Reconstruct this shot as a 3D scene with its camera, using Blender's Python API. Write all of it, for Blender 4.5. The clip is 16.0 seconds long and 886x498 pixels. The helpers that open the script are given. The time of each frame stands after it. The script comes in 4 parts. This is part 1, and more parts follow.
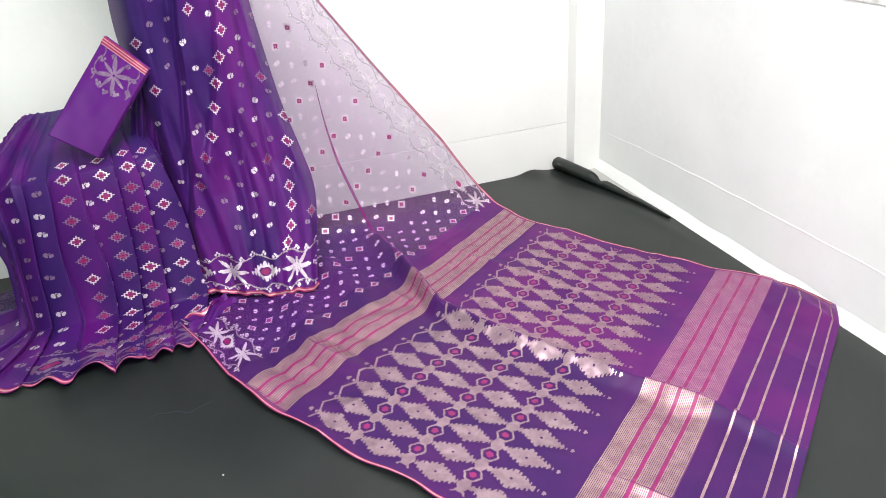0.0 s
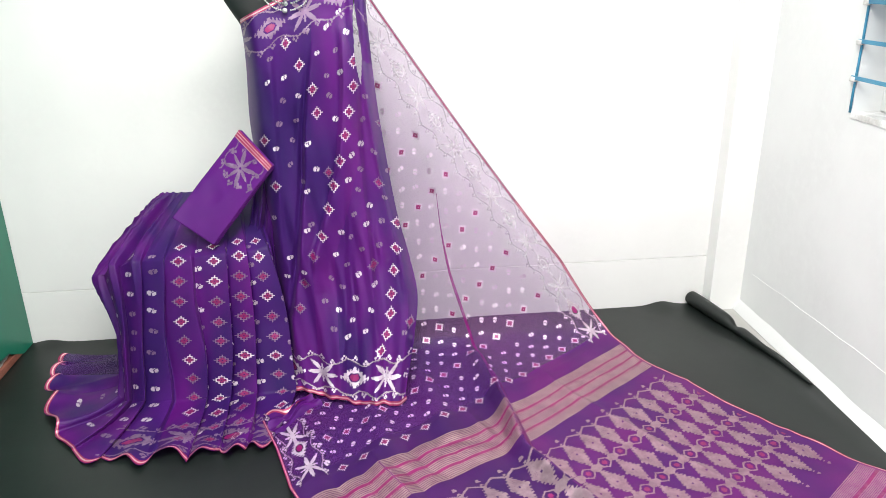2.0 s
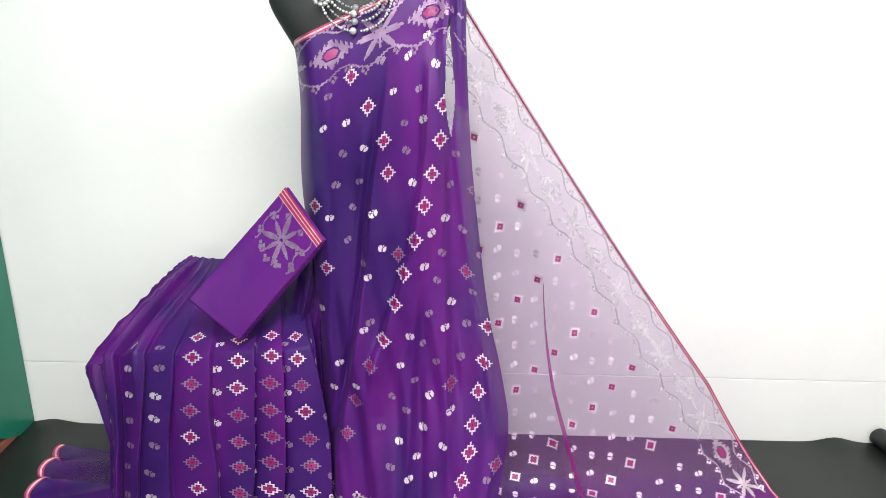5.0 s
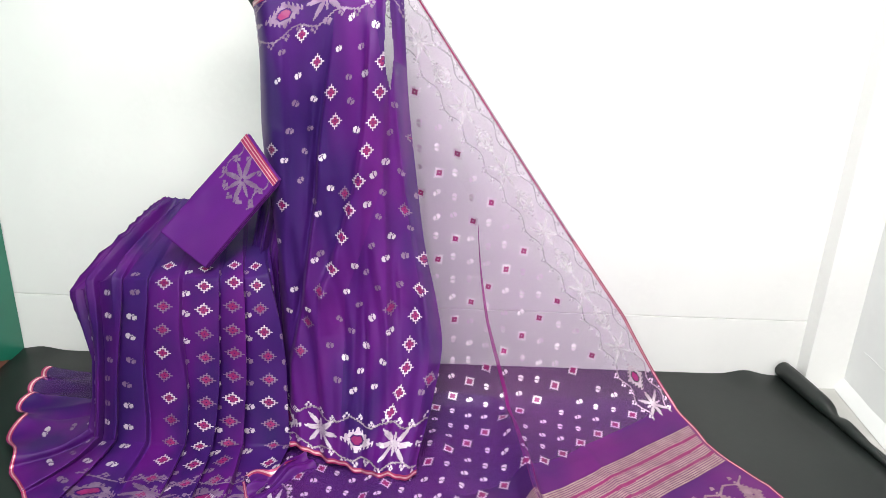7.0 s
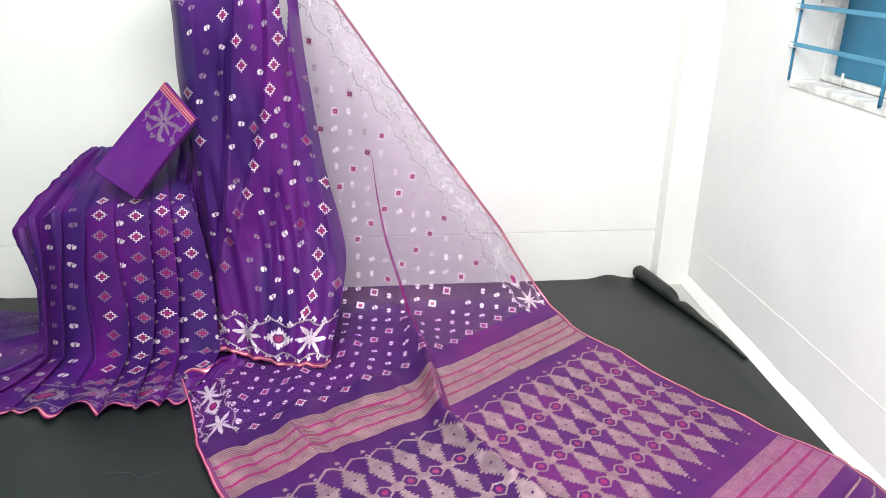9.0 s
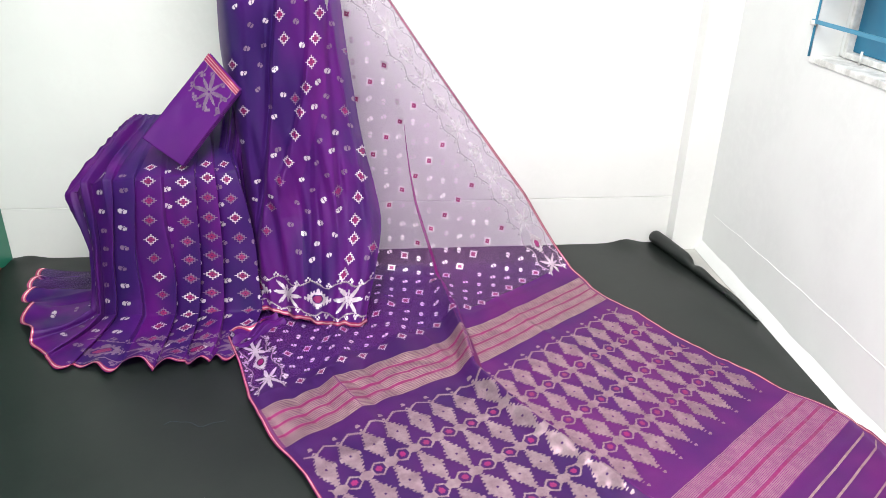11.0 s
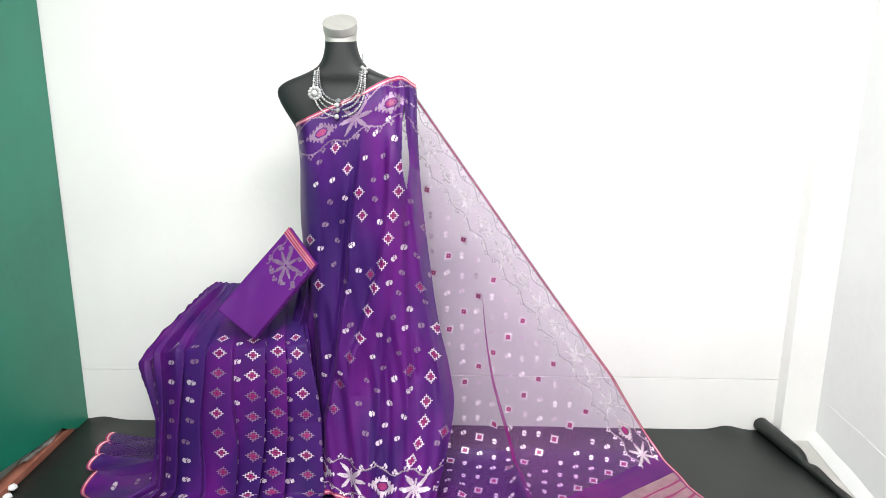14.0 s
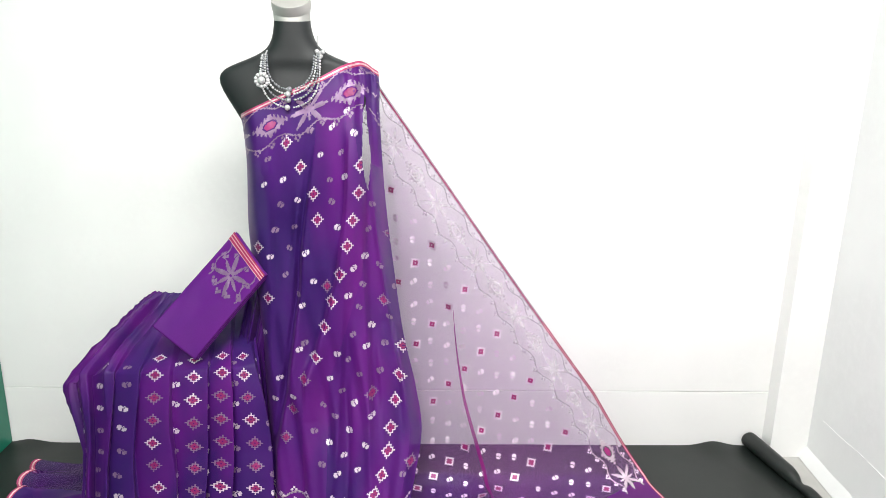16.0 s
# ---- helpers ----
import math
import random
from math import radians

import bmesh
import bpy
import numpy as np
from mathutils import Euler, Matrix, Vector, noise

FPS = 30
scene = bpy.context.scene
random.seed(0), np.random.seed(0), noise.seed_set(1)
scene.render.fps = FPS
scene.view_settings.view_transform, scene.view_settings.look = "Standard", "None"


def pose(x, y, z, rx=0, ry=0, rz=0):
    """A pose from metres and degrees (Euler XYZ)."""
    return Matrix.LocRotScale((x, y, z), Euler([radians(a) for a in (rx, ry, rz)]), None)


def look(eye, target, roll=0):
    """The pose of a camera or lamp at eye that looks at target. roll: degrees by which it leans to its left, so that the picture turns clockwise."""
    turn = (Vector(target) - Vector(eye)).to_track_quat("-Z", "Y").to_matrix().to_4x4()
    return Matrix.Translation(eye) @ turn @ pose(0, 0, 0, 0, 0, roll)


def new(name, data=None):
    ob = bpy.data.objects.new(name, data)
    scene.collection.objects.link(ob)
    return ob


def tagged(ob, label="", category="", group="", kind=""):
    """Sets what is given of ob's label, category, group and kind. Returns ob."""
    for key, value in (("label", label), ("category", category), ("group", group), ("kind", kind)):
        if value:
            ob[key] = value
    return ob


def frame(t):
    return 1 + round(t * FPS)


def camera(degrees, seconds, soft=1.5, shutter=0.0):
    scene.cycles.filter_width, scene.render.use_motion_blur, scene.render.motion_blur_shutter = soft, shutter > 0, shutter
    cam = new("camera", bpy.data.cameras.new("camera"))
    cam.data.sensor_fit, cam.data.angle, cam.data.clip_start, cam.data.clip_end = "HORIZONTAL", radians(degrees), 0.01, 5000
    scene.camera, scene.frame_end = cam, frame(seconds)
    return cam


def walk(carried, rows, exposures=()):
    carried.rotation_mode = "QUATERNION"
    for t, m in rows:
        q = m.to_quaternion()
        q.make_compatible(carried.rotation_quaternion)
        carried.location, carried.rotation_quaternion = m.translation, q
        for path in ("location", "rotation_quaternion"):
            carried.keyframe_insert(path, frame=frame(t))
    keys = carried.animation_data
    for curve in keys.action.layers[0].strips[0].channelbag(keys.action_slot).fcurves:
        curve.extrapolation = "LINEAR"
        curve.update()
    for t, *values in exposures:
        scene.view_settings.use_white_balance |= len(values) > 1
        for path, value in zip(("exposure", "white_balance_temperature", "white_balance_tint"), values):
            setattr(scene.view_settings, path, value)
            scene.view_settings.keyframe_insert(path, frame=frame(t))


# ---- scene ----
cam = camera(61.9, 16.0, soft=0.6)
PATH = [
    (0, (0.994, -2.596, 1.131), (1.571, -0.907, 0.227), -3.8),
    (0.5, (1.022, -2.562, 1.16), (1.595, -0.83, 0.339), -2.6),
    (1, (1.058, -2.525, 1.182), (1.587, -0.767, 0.388), -1.7),
    (1.5, (1.119, -2.498, 1.195), (1.508, -0.68, 0.458), -1.3),
    (2, (1.172, -2.469, 1.208), (1.383, -0.609, 0.505), -0.7),
    (2.5, (1.192, -2.402, 1.202), (1.308, -0.528, 0.512), 0.5),
    (3, (1.164, -2.242, 1.207), (1.271, -0.363, 0.532), 0.3),
    (3.5, (1.171, -2.125, 1.21), (1.269, -0.242, 0.543), -0.1),
    (3.7, (1.201, -2.094, 1.199), (1.289, -0.2, 0.562), -0.1),
    (5.8, (1.189, -1.758, 1.179), (1.129, 0.125, 0.506), 1.4),
    (6, (1.202, -1.781, 1.179), (1.152, 0.097, 0.494), 1.4),
    (6.5, (1.288, -1.933, 1.188), (1.253, -0.064, 0.477), 2.4),
    (7, (1.314, -2.066, 1.19), (1.318, -0.201, 0.468), 2.1),
    (7.5, (1.28, -2.218, 1.19), (1.361, -0.358, 0.461), 1.7),
    (8, (1.286, -2.334, 1.153), (1.457, -0.467, 0.455), 1.4),
    (8.5, (1.355, -2.401, 1.147), (1.551, -0.546, 0.427), 0.6),
    (9, (1.377, -2.478, 1.127), (1.589, -0.631, 0.39), 0.8),
    (9.5, (1.358, -2.537, 1.114), (1.578, -0.699, 0.357), 1.1),
    (9.7, (1.351, -2.557, 1.127), (1.562, -0.727, 0.346), 1.2),
    (11.8, (1.252, -2.563, 1.205), (1.455, -0.764, 0.355), 1.2),
    (12, (1.271, -2.549, 1.202), (1.474, -0.73, 0.395), 1.1),
    (12.5, (1.276, -2.513, 1.259), (1.495, -0.63, 0.624), 1.2),
    (13, (1.29, -2.487, 1.271), (1.458, -0.561, 0.761), 0.9),
    (13.5, (1.294, -2.432, 1.283), (1.325, -0.499, 0.771), 0.3),
    (14, (1.328, -2.411, 1.269), (1.289, -0.474, 0.772), 0.4),
    (14.5, (1.33, -2.367, 1.26), (1.277, -0.435, 0.746), 0.9),
    (15, (1.301, -2.275, 1.266), (1.288, -0.344, 0.746), 1.1),
    (15.5, (1.284, -2.21, 1.265), (1.34, -0.282, 0.739), 1.0),
    (16, (1.322, -2.174, 1.268), (1.376, -0.247, 0.734), 1.1),
]
walk(cam, [(t, look(eye, target, roll)) for t, eye, target, roll in PATH])

# ---- light ----
world = bpy.data.worlds.new("world")
scene.world = world
world.use_nodes = True
wn = world.node_tree
sky = wn.nodes.new("ShaderNodeTexSky")
sky.sky_type = "NISHITA"
sky.sun_disc = False
sky.sun_elevation = radians(40)
sky.sun_rotation = radians(110)
wn.links.new(sky.outputs[0], wn.nodes["Background"].inputs[0])
wn.nodes["Background"].inputs[1].default_value = 0.1

scene.view_settings.exposure = 0.0


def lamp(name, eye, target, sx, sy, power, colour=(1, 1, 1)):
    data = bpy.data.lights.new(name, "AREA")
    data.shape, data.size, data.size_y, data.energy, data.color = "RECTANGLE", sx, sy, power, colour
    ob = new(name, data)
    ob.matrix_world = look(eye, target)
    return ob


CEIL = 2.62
# Two unseen overhead lamps, added to brighten the room evenly.
lamp("added_overhead_light", (1.45, -1.6, CEIL - 0.05), (1.45, -1.55, 0), 1.2, 0.6, 66, (1.0, 0.985, 0.96))
lamp("added_overhead_light", (0.65, -2.8, CEIL - 0.05), (0.65, -2.75, 0), 1.2, 0.6, 82, (1.0, 0.985, 0.96))


# ---- materials ----
def nodes_of(name):
    m = bpy.data.materials.new(name)
    m.use_nodes = True
    t = m.node_tree
    return m, t, t.nodes["Principled BSDF"]


def noise_tex(t, scale, detail=4.0, rough=0.55, stretch=None):
    co = t.nodes.new("ShaderNodeTexCoord")
    n = t.nodes.new("ShaderNodeTexNoise")
    n.inputs["Scale"].default_value, n.inputs["Detail"].default_value, n.inputs["Roughness"].default_value = scale, detail, rough
    if stretch:
        mp = t.nodes.new("ShaderNodeMapping")
        mp.inputs["Scale"].default_value = stretch
        t.links.new(co.outputs["Object"], mp.inputs[0])
        t.links.new(mp.outputs[0], n.inputs["Vector"])
    else:
        t.links.new(co.outputs["Object"], n.inputs["Vector"])
    return n


def mixed(t, fac, a, b, lo=0.35, hi=0.65):
    r = t.nodes.new("ShaderNodeMapRange")
    r.inputs["From Min"].default_value, r.inputs["From Max"].default_value = lo, hi
    t.links.new(fac, r.inputs["Value"])
    m = t.nodes.new("ShaderNodeMix")
    m.data_type = "RGBA"
    for sock, v in ((m.inputs[6], a), (m.inputs[7], b)):
        if isinstance(v, tuple):
            sock.default_value = (*v, 1)
        else:
            t.links.new(v, sock)
    t.links.new(r.outputs[0], m.inputs[0])
    return m.outputs[2]


def bumped(t, p, height, strength, distance):
    b = t.nodes.new("ShaderNodeBump")
    b.inputs["Strength"].default_value, b.inputs["Distance"].default_value = strength, distance
    t.links.new(height, b.inputs["Height"])
    t.links.new(b.outputs[0], p.inputs["Normal"])


def surface(name, dark, light, rough=0.6, metal=0.0, large=3.0, fine=60.0, bump=0.2, depth=0.002, sheen=0.0, stretch=None):
    """A plain surface with variation at two scales and fine relief."""
    m, t, p = nodes_of(name)
    n1, n2 = noise_tex(t, large, 3.0), noise_tex(t, fine, 4.0, 0.6, stretch)
    c1 = mixed(t, n1.outputs["Fac"], dark, light)
    half = tuple((a + b) / 2 for a, b in zip(dark, light))
    c = mixed(t, n2.outputs["Fac"], c1, half, 0.45, 0.8)
    t.links.new(c, p.inputs["Base Color"])
    p.inputs["Roughness"].default_value, p.inputs["Metallic"].default_value = rough, metal
    if sheen:
        p.inputs["Sheen Weight"].default_value = sheen
    bumped(t, p, n2.outputs["Fac"], bump, depth)
    return m


def cloth_material(name, a, b, cover, gloss=0.45, streak=None):
    """Sheer shot silk: cover is the share of the light that the threads catch."""
    m, t, p = nodes_of(name)
    n1 = noise_tex(t, 5.0, 2.0, 0.5, streak)
    n2 = noise_tex(t, 900.0, 1.0)
    c = mixed(t, n1.outputs["Fac"], a, b, 0.36, 0.62)
    c = mixed(t, n2.outputs["Fac"], c, tuple(v * 0.75 for v in a), 0.45, 0.9)
    t.links.new(c, p.inputs["Base Color"])
    p.inputs["Roughness"].default_value = gloss
    p.inputs["Specular IOR Level"].default_value = 0.25
    p.inputs["Sheen Weight"].default_value = 0.08
    p.inputs["Sheen Tint"].default_value = (0.75, 0.3, 0.95, 1)
    bumped(t, p, n2.outputs["Fac"], 0.12, 0.0006)
    tl = t.nodes.new("ShaderNodeBsdfTranslucent")
    t.links.new(c, tl.inputs[0])
    ms = t.nodes.new("ShaderNodeMixShader")
    ms.inputs[0].default_value = 0.25
    t.links.new(p.outputs[0], ms.inputs[1])
    t.links.new(tl.outputs[0], ms.inputs[2])
    tr = t.nodes.new("ShaderNodeBsdfTransparent")
    mx = t.nodes.new("ShaderNodeMixShader")
    mx.inputs[0].default_value = cover
    t.links.new(tr.outputs[0], mx.inputs[1])
    t.links.new(ms.outputs[0], mx.inputs[2])
    t.links.new(mx.outputs[0], t.nodes["Material Output"].inputs[0])
    return m


PURPLE, VIOLET = (0.112, 0.006, 0.185), (0.030, 0.007, 0.116)
SHEER = cloth_material("sheer_purple_silk", (0.30, 0.088, 0.35), (0.25, 0.074, 0.32), 0.35)
FLOOR_SHEER = cloth_material("violet_silk_over_black", (0.145, 0.020, 0.235), (0.100, 0.018, 0.215), 0.63)
FAR_SHEER = cloth_material("purple_silk_single_over_black", (0.24, 0.040, 0.31), (0.18, 0.034, 0.28), 0.46)
SHOT = cloth_material("blue_sheen_close_silk", (0.085, 0.013, 0.135), (0.052, 0.012, 0.120), 0.86)
PINK_BAND = cloth_material("pink_band_ground", (0.33, 0.045, 0.25), (0.27, 0.04, 0.23), 0.82)
DENSE = cloth_material("layered_purple_silk", PURPLE, VIOLET, 0.97, 0.45, (1.5, 1.5, 0.42))
INDIGO = cloth_material("indigo_shot_silk", (0.070, 0.008, 0.165), (0.026, 0.008, 0.108), 0.97, 0.45, (1.5, 1.5, 0.42))
PLUM = cloth_material("plum_sheen_silk", (0.128, 0.008, 0.188), (0.062, 0.007, 0.148), 0.97, 0.45, (1.5, 1.5, 0.42))
LOOSE = cloth_material("loose_single_purple_silk", (0.10, 0.010, 0.20), (0.055, 0.010, 0.16), 0.62, 0.45, (1.5, 1.5, 0.42))
SINGLE = cloth_material("single_layer_purple_silk", PURPLE, (0.05, 0.007, 0.14), 0.84, 0.45, (3.2, 3.2, 0.45))
PALLU = cloth_material("close_woven_purple_silk", (0.17, 0.016, 0.185), (0.095, 0.013, 0.16), 0.84)
BLOUSE = cloth_material("purple_blouse_silk", (0.125, 0.010, 0.21), (0.10, 0.010, 0.19), 1.0)
BAND = cloth_material("mauve_zari_ground", (0.23, 0.055, 0.185), (0.17, 0.045, 0.165), 0.88)
DOUBLED = cloth_material("doubled_purple_silk", (0.27, 0.012, 0.19), (0.20, 0.012, 0.17), 0.72)
def thread_material(name, dark, light, metal, cover=1.0):
    """Metal or silk thread floats on the cloth; light passes between the threads where cover is under one."""
    m = surface(name, dark, light, 0.34, metal, 40, 800, 0.6, 0.0008)
    tt = m.node_tree
    lie = noise_tex(tt, 16.0, 1.0)
    fine = next(n for n in tt.nodes if n.bl_idname == "ShaderNodeBump")
    b2 = tt.nodes.new("ShaderNodeBump")
    b2.inputs["Strength"].default_value, b2.inputs["Distance"].default_value = 0.6, 0.022
    tt.links.new(lie.outputs["Fac"], b2.inputs["Height"])
    tt.links.new(b2.outputs[0], fine.inputs["Normal"])
    if cover < 1:
        t = m.node_tree
        tr, mx = t.nodes.new("ShaderNodeBsdfTransparent"), t.nodes.new("ShaderNodeMixShader")
        mx.inputs[0].default_value = cover
        t.links.new(tr.outputs[0], mx.inputs[1])
        t.links.new(t.nodes["Principled BSDF"].outputs[0], mx.inputs[2])
        t.links.new(mx.outputs[0], t.nodes["Material Output"].inputs[0])
    return m


ZARI = thread_material("silver_zari_thread", (0.38, 0.30, 0.35), (0.58, 0.50, 0.54), 0.6, 0.78)
# Next two: zari seen against the bright wall, its backlit look set as colour.
BACKLIT_ZARI = thread_material("backlit_silver_thread", (0.55, 0.50, 0.54), (0.75, 0.70, 0.74), 0.2, 0.34)
BACKLIT_GREY = thread_material("backlit_grey_thread", (0.13, 0.11, 0.14), (0.21, 0.18, 0.22), 0.3, 0.42)
DULL = thread_material("dull_mauve_zari", (0.22, 0.125, 0.24), (0.32, 0.21, 0.34), 0.3, 0.75)
BAND_ZARI = thread_material("dull_silver_zari_line", (0.30, 0.18, 0.20), (0.46, 0.31, 0.315), 0.58)
SILVER_LATTICE = thread_material("silver_sheen_lattice", (0.25, 0.155, 0.20), (0.37, 0.255, 0.30), 0.6)
PINK_ZARI = thread_material("pink_zari_line", (0.33, 0.13, 0.24), (0.44, 0.21, 0.31), 0.3, 0.8)
LATTICE = thread_material("rose_zari_thread", (0.25, 0.135, 0.19), (0.38, 0.23, 0.285), 0.62)
WHITE_THREAD = thread_material("white_thread", (0.62, 0.50, 0.62), (0.80, 0.69, 0.79), 0.45, 0.88)
MAGENTA = thread_material("magenta_thread", (0.21, 0.004, 0.095), (0.29, 0.007, 0.13), 0.0, 0.92)
EDGE_RED = thread_material("crimson_edge_thread", (0.25, 0.010, 0.065), (0.36, 0.02, 0.11), 0.1)
EDGE_GOLD = thread_material("pale_gold_edge", (0.50, 0.27, 0.30), (0.66, 0.42, 0.43), 0.4)
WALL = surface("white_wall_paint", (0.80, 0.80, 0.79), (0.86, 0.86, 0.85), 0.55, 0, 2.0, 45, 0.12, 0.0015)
# The side wall's dimmer shade is put into this darker white.
WALL_SIDE = surface("white_wall_paint_dimmed", (0.73, 0.74, 0.74), (0.80, 0.81, 0.81), 0.55, 0, 2.2, 35, 0.22, 0.002)
VINYL = surface("black_vinyl", (0.0055, 0.0085, 0.0074), (0.0105, 0.0142, 0.0125), 0.42, 0, 4, 30, 0.10, 0.002)
CONCRETE = surface("grey_screed", (0.38, 0.38, 0.36), (0.52, 0.51, 0.49), 0.85, 0, 4, 60, 0.4, 0.002)
GREEN = surface("green_board_paint", (0.004, 0.15, 0.09), (0.008, 0.20, 0.125), 0.35, 0, 2, 40, 0.08, 0.001)
BLACK_FORM = surface("matt_black_form", (0.007, 0.009, 0.010), (0.012, 0.014, 0.015), 0.56, 0, 8, 90, 0.1, 0.001)
CHROME = surface("brushed_steel", (0.36, 0.355, 0.335), (0.46, 0.45, 0.43), 0.42, 0.45, 12, 200, 0.1, 0.0005, 0, (1, 1, 12))
PEARL = surface("silver_pearl", (0.46, 0.46, 0.46), (0.66, 0.66, 0.66), 0.22, 0.45, 60, 300, 0.1, 0.0005)
GREY_BEAD = surface("grey_bead", (0.20, 0.21, 0.23), (0.42, 0.43, 0.45), 0.25, 0.5, 120, 300, 0.1, 0.0005)
BLUE = surface("blue_enamel", (0.002, 0.13, 0.25), (0.004, 0.17, 0.31), 0.3, 0, 5, 60, 0.1, 0.001)
BLUE_BAR = surface("light_blue_enamel", (0.025, 0.20, 0.34), (0.06, 0.27, 0.42), 0.35, 0, 9, 90, 0.25, 0.001)
CHIPPED = surface("chipped_white_paint", (0.50, 0.495, 0.48), (0.82, 0.82, 0.81), 0.6, 0, 24, 120, 0.4, 0.002)
TOWEL = surface("white_cotton", (0.60, 0.60, 0.63), (0.70, 0.70, 0.72), 0.9, 0, 6, 300, 0.5, 0.001, 0.3)
TIMBER = surface("red_brown_timber", (0.20, 0.06, 0.035), (0.33, 0.12, 0.08), 0.7, 0, 8, 60, 0.3, 0.002, 0, (1, 12, 12))
PLASTIC = surface("crumpled_clear_plastic", (0.20, 0.19, 0.18), (0.40, 0.38, 0.36), 0.25, 0, 14, 60, 0.6, 0.004)
THREAD_BLUE = surface("slate_blue_thread", (0.03, 0.06, 0.09), (0.05, 0.09, 0.12), 0.7)
DARK = surface("dark_void", (0.002, 0.002, 0.002), (0.005, 0.005, 0.005), 0.9)
BLUE_CHIPPED = surface("flaking_blue_grey_paint", (0.05, 0.13, 0.22), (0.34, 0.40, 0.46), 0.5, 0, 26, 140, 0.4, 0.002)


# ---- helpers ----
def part(name, bm, material, parent=None, label="", smooth=True):
    """Links a bmesh, or (verts, faces), as one mesh object under a thing or a part."""
    me = bpy.data.meshes.new(name)
    if isinstance(bm, tuple):
        me.from_pydata(bm[0], [], bm[1])
    else:
        bm.to_mesh(me)
        bm.free()
    for m in material if isinstance(material, (list, tuple)) else [material]:
        me.materials.append(m)
    if isinstance(bm, tuple) and len(bm) > 2:
        me.polygons.foreach_set("material_index", bm[2])
    me.polygons.foreach_set("use_smooth", [smooth] * len(me.polygons))
    me.update()
    ob = new(name, me)
    if parent:
        ob.parent = parent
    if label:
        ob["label"] = label
    return ob


def thing(name, label, category, at=(0, 0, 0), group="", kind=""):
    ob = new(name)
    ob.location = at
    ob.empty_display_size = 0.05
    return tagged(ob, label, category, group, kind)


def box(lo, hi, bevel=0.0, bm=None):
    bm = bm or bmesh.new()
    made = bmesh.ops.create_cube(bm, size=1)["verts"]
    for v in made:
        v.co = Vector([(a + b) / 2 + c * (b - a) for a, b, c in zip(lo, hi, v.co)])
    if bevel:
        edges = list({e for v in made for e in v.link_edges})
        bmesh.ops.bevel(bm, geom=edges, offset=bevel, segments=2, affect="EDGES", profile=0.7)
    return bm


def tube(points, radius, n=10, closed_ends=True):
    """A swept tube through points; radius may be a list."""
    verts, faces = [], []
    pts = [Vector(p) for p in points]
    rad = radius if isinstance(radius, (list, tuple)) else [radius] * len(pts)
    for i, p in enumerate(pts):
        d = (pts[min(i + 1, len(pts) - 1)] - pts[max(i - 1, 0)]).normalized()
        ref = Vector((0, 0, 1)) if abs(d.z) < 0.9 else Vector((1, 0, 0))
        a = d.cross(ref).normalized()
        b = a.cross(d)
        for k in range(n):
            w = 2 * math.pi * k / n
            verts.append(p + rad[i] * (math.cos(w) * a + math.sin(w) * b))
    for i in range(len(pts) - 1):
        for k in range(n):
            faces.append((i * n + k, i * n + (k + 1) % n, (i + 1) * n + (k + 1) % n, (i + 1) * n + k))
    if closed_ends:
        faces.append(tuple(range(n))[::-1])
        faces.append(tuple(range((len(pts) - 1) * n, len(pts) * n)))
    return [tuple(v) for v in verts], faces


def lerp(x, xs, ys):
    return np.interp(x, xs, ys)


def smooth_interp(x, xs, ys):
    """Cubic interpolation through control values (Catmull-Rom, numpy)."""
    x, xs, ys = np.asarray(x, float), np.asarray(xs, float), np.asarray(ys, float)
    m = np.gradient(ys, xs)
    i = np.clip(np.searchsorted(xs, x) - 1, 0, len(xs) - 2)
    h = xs[i + 1] - xs[i]
    t = np.clip((x - xs[i]) / h, 0, 1)
    return ((1 + 2 * t) * (1 - t) ** 2 * ys[i] + t * (1 - t) ** 2 * h * m[i] + t * t * (3 - 2 * t) * ys[i + 1] + t * t * (t - 1) * h * m[i + 1])


def fbm(x, y, seed=0, octaves=4, freq=1.0):
    """Smooth noise from sums of sines, for cloth and plaster."""
    r = np.random.RandomState(seed)
    out = np.zeros(np.broadcast(x, y).shape)
    for o in range(octaves):
        for k in range(4):
            ang, ph = r.uniform(0, math.pi), r.uniform(0, 6.28)
            f = freq * 2 ** o * r.uniform(0.7, 1.3)
            out = out + np.sin(6.283 * f * (x * math.cos(ang) + y * math.sin(ang)) + ph) / 2 ** (o * 0.9)
    return out / 5


# ---- the room ----
def wall_with_hole(name, lo, hi, hole, axis_label):
    """A wall slab along y with one rectangular opening: hole = (y0, y1, z0, z1)."""
    bm = bmesh.new()
    y0, y1, z0, z1 = hole
    box((lo[0], lo[1], lo[2]), (hi[0], y0, hi[2]), 0, bm)
    box((lo[0], y1, lo[2]), (hi[0], hi[1], hi[2]), 0, bm)
    box((lo[0], y0, lo[2]), (hi[0], y1, z0), 0, bm)
    box((lo[0], y0, z1), (hi[0], y1, hi[2]), 0, bm)
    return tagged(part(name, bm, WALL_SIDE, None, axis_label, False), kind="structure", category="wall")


XR, YB, YF, XL = 2.575, 0.0, -4.2, -0.45
SEAM = 0.193

# back wall: a lower and an upper board with a fine joint between them
bm = box((XL, YB, -0.01), (2.47, YB + 0.1, SEAM - 0.0015), 0.0015)
box((XL, YB + 0.0015, SEAM + 0.0012), (2.47, YB + 0.1, CEIL), 0.0015, bm)
box((XL, YB + 0.006, SEAM - 0.003), (2.47, YB + 0.09, SEAM + 0.003), 0, bm)
tagged(part("wall_back", bm, WALL, None, "white painted back wall of boards with a fine level joint", False), kind="structure", category="wall")

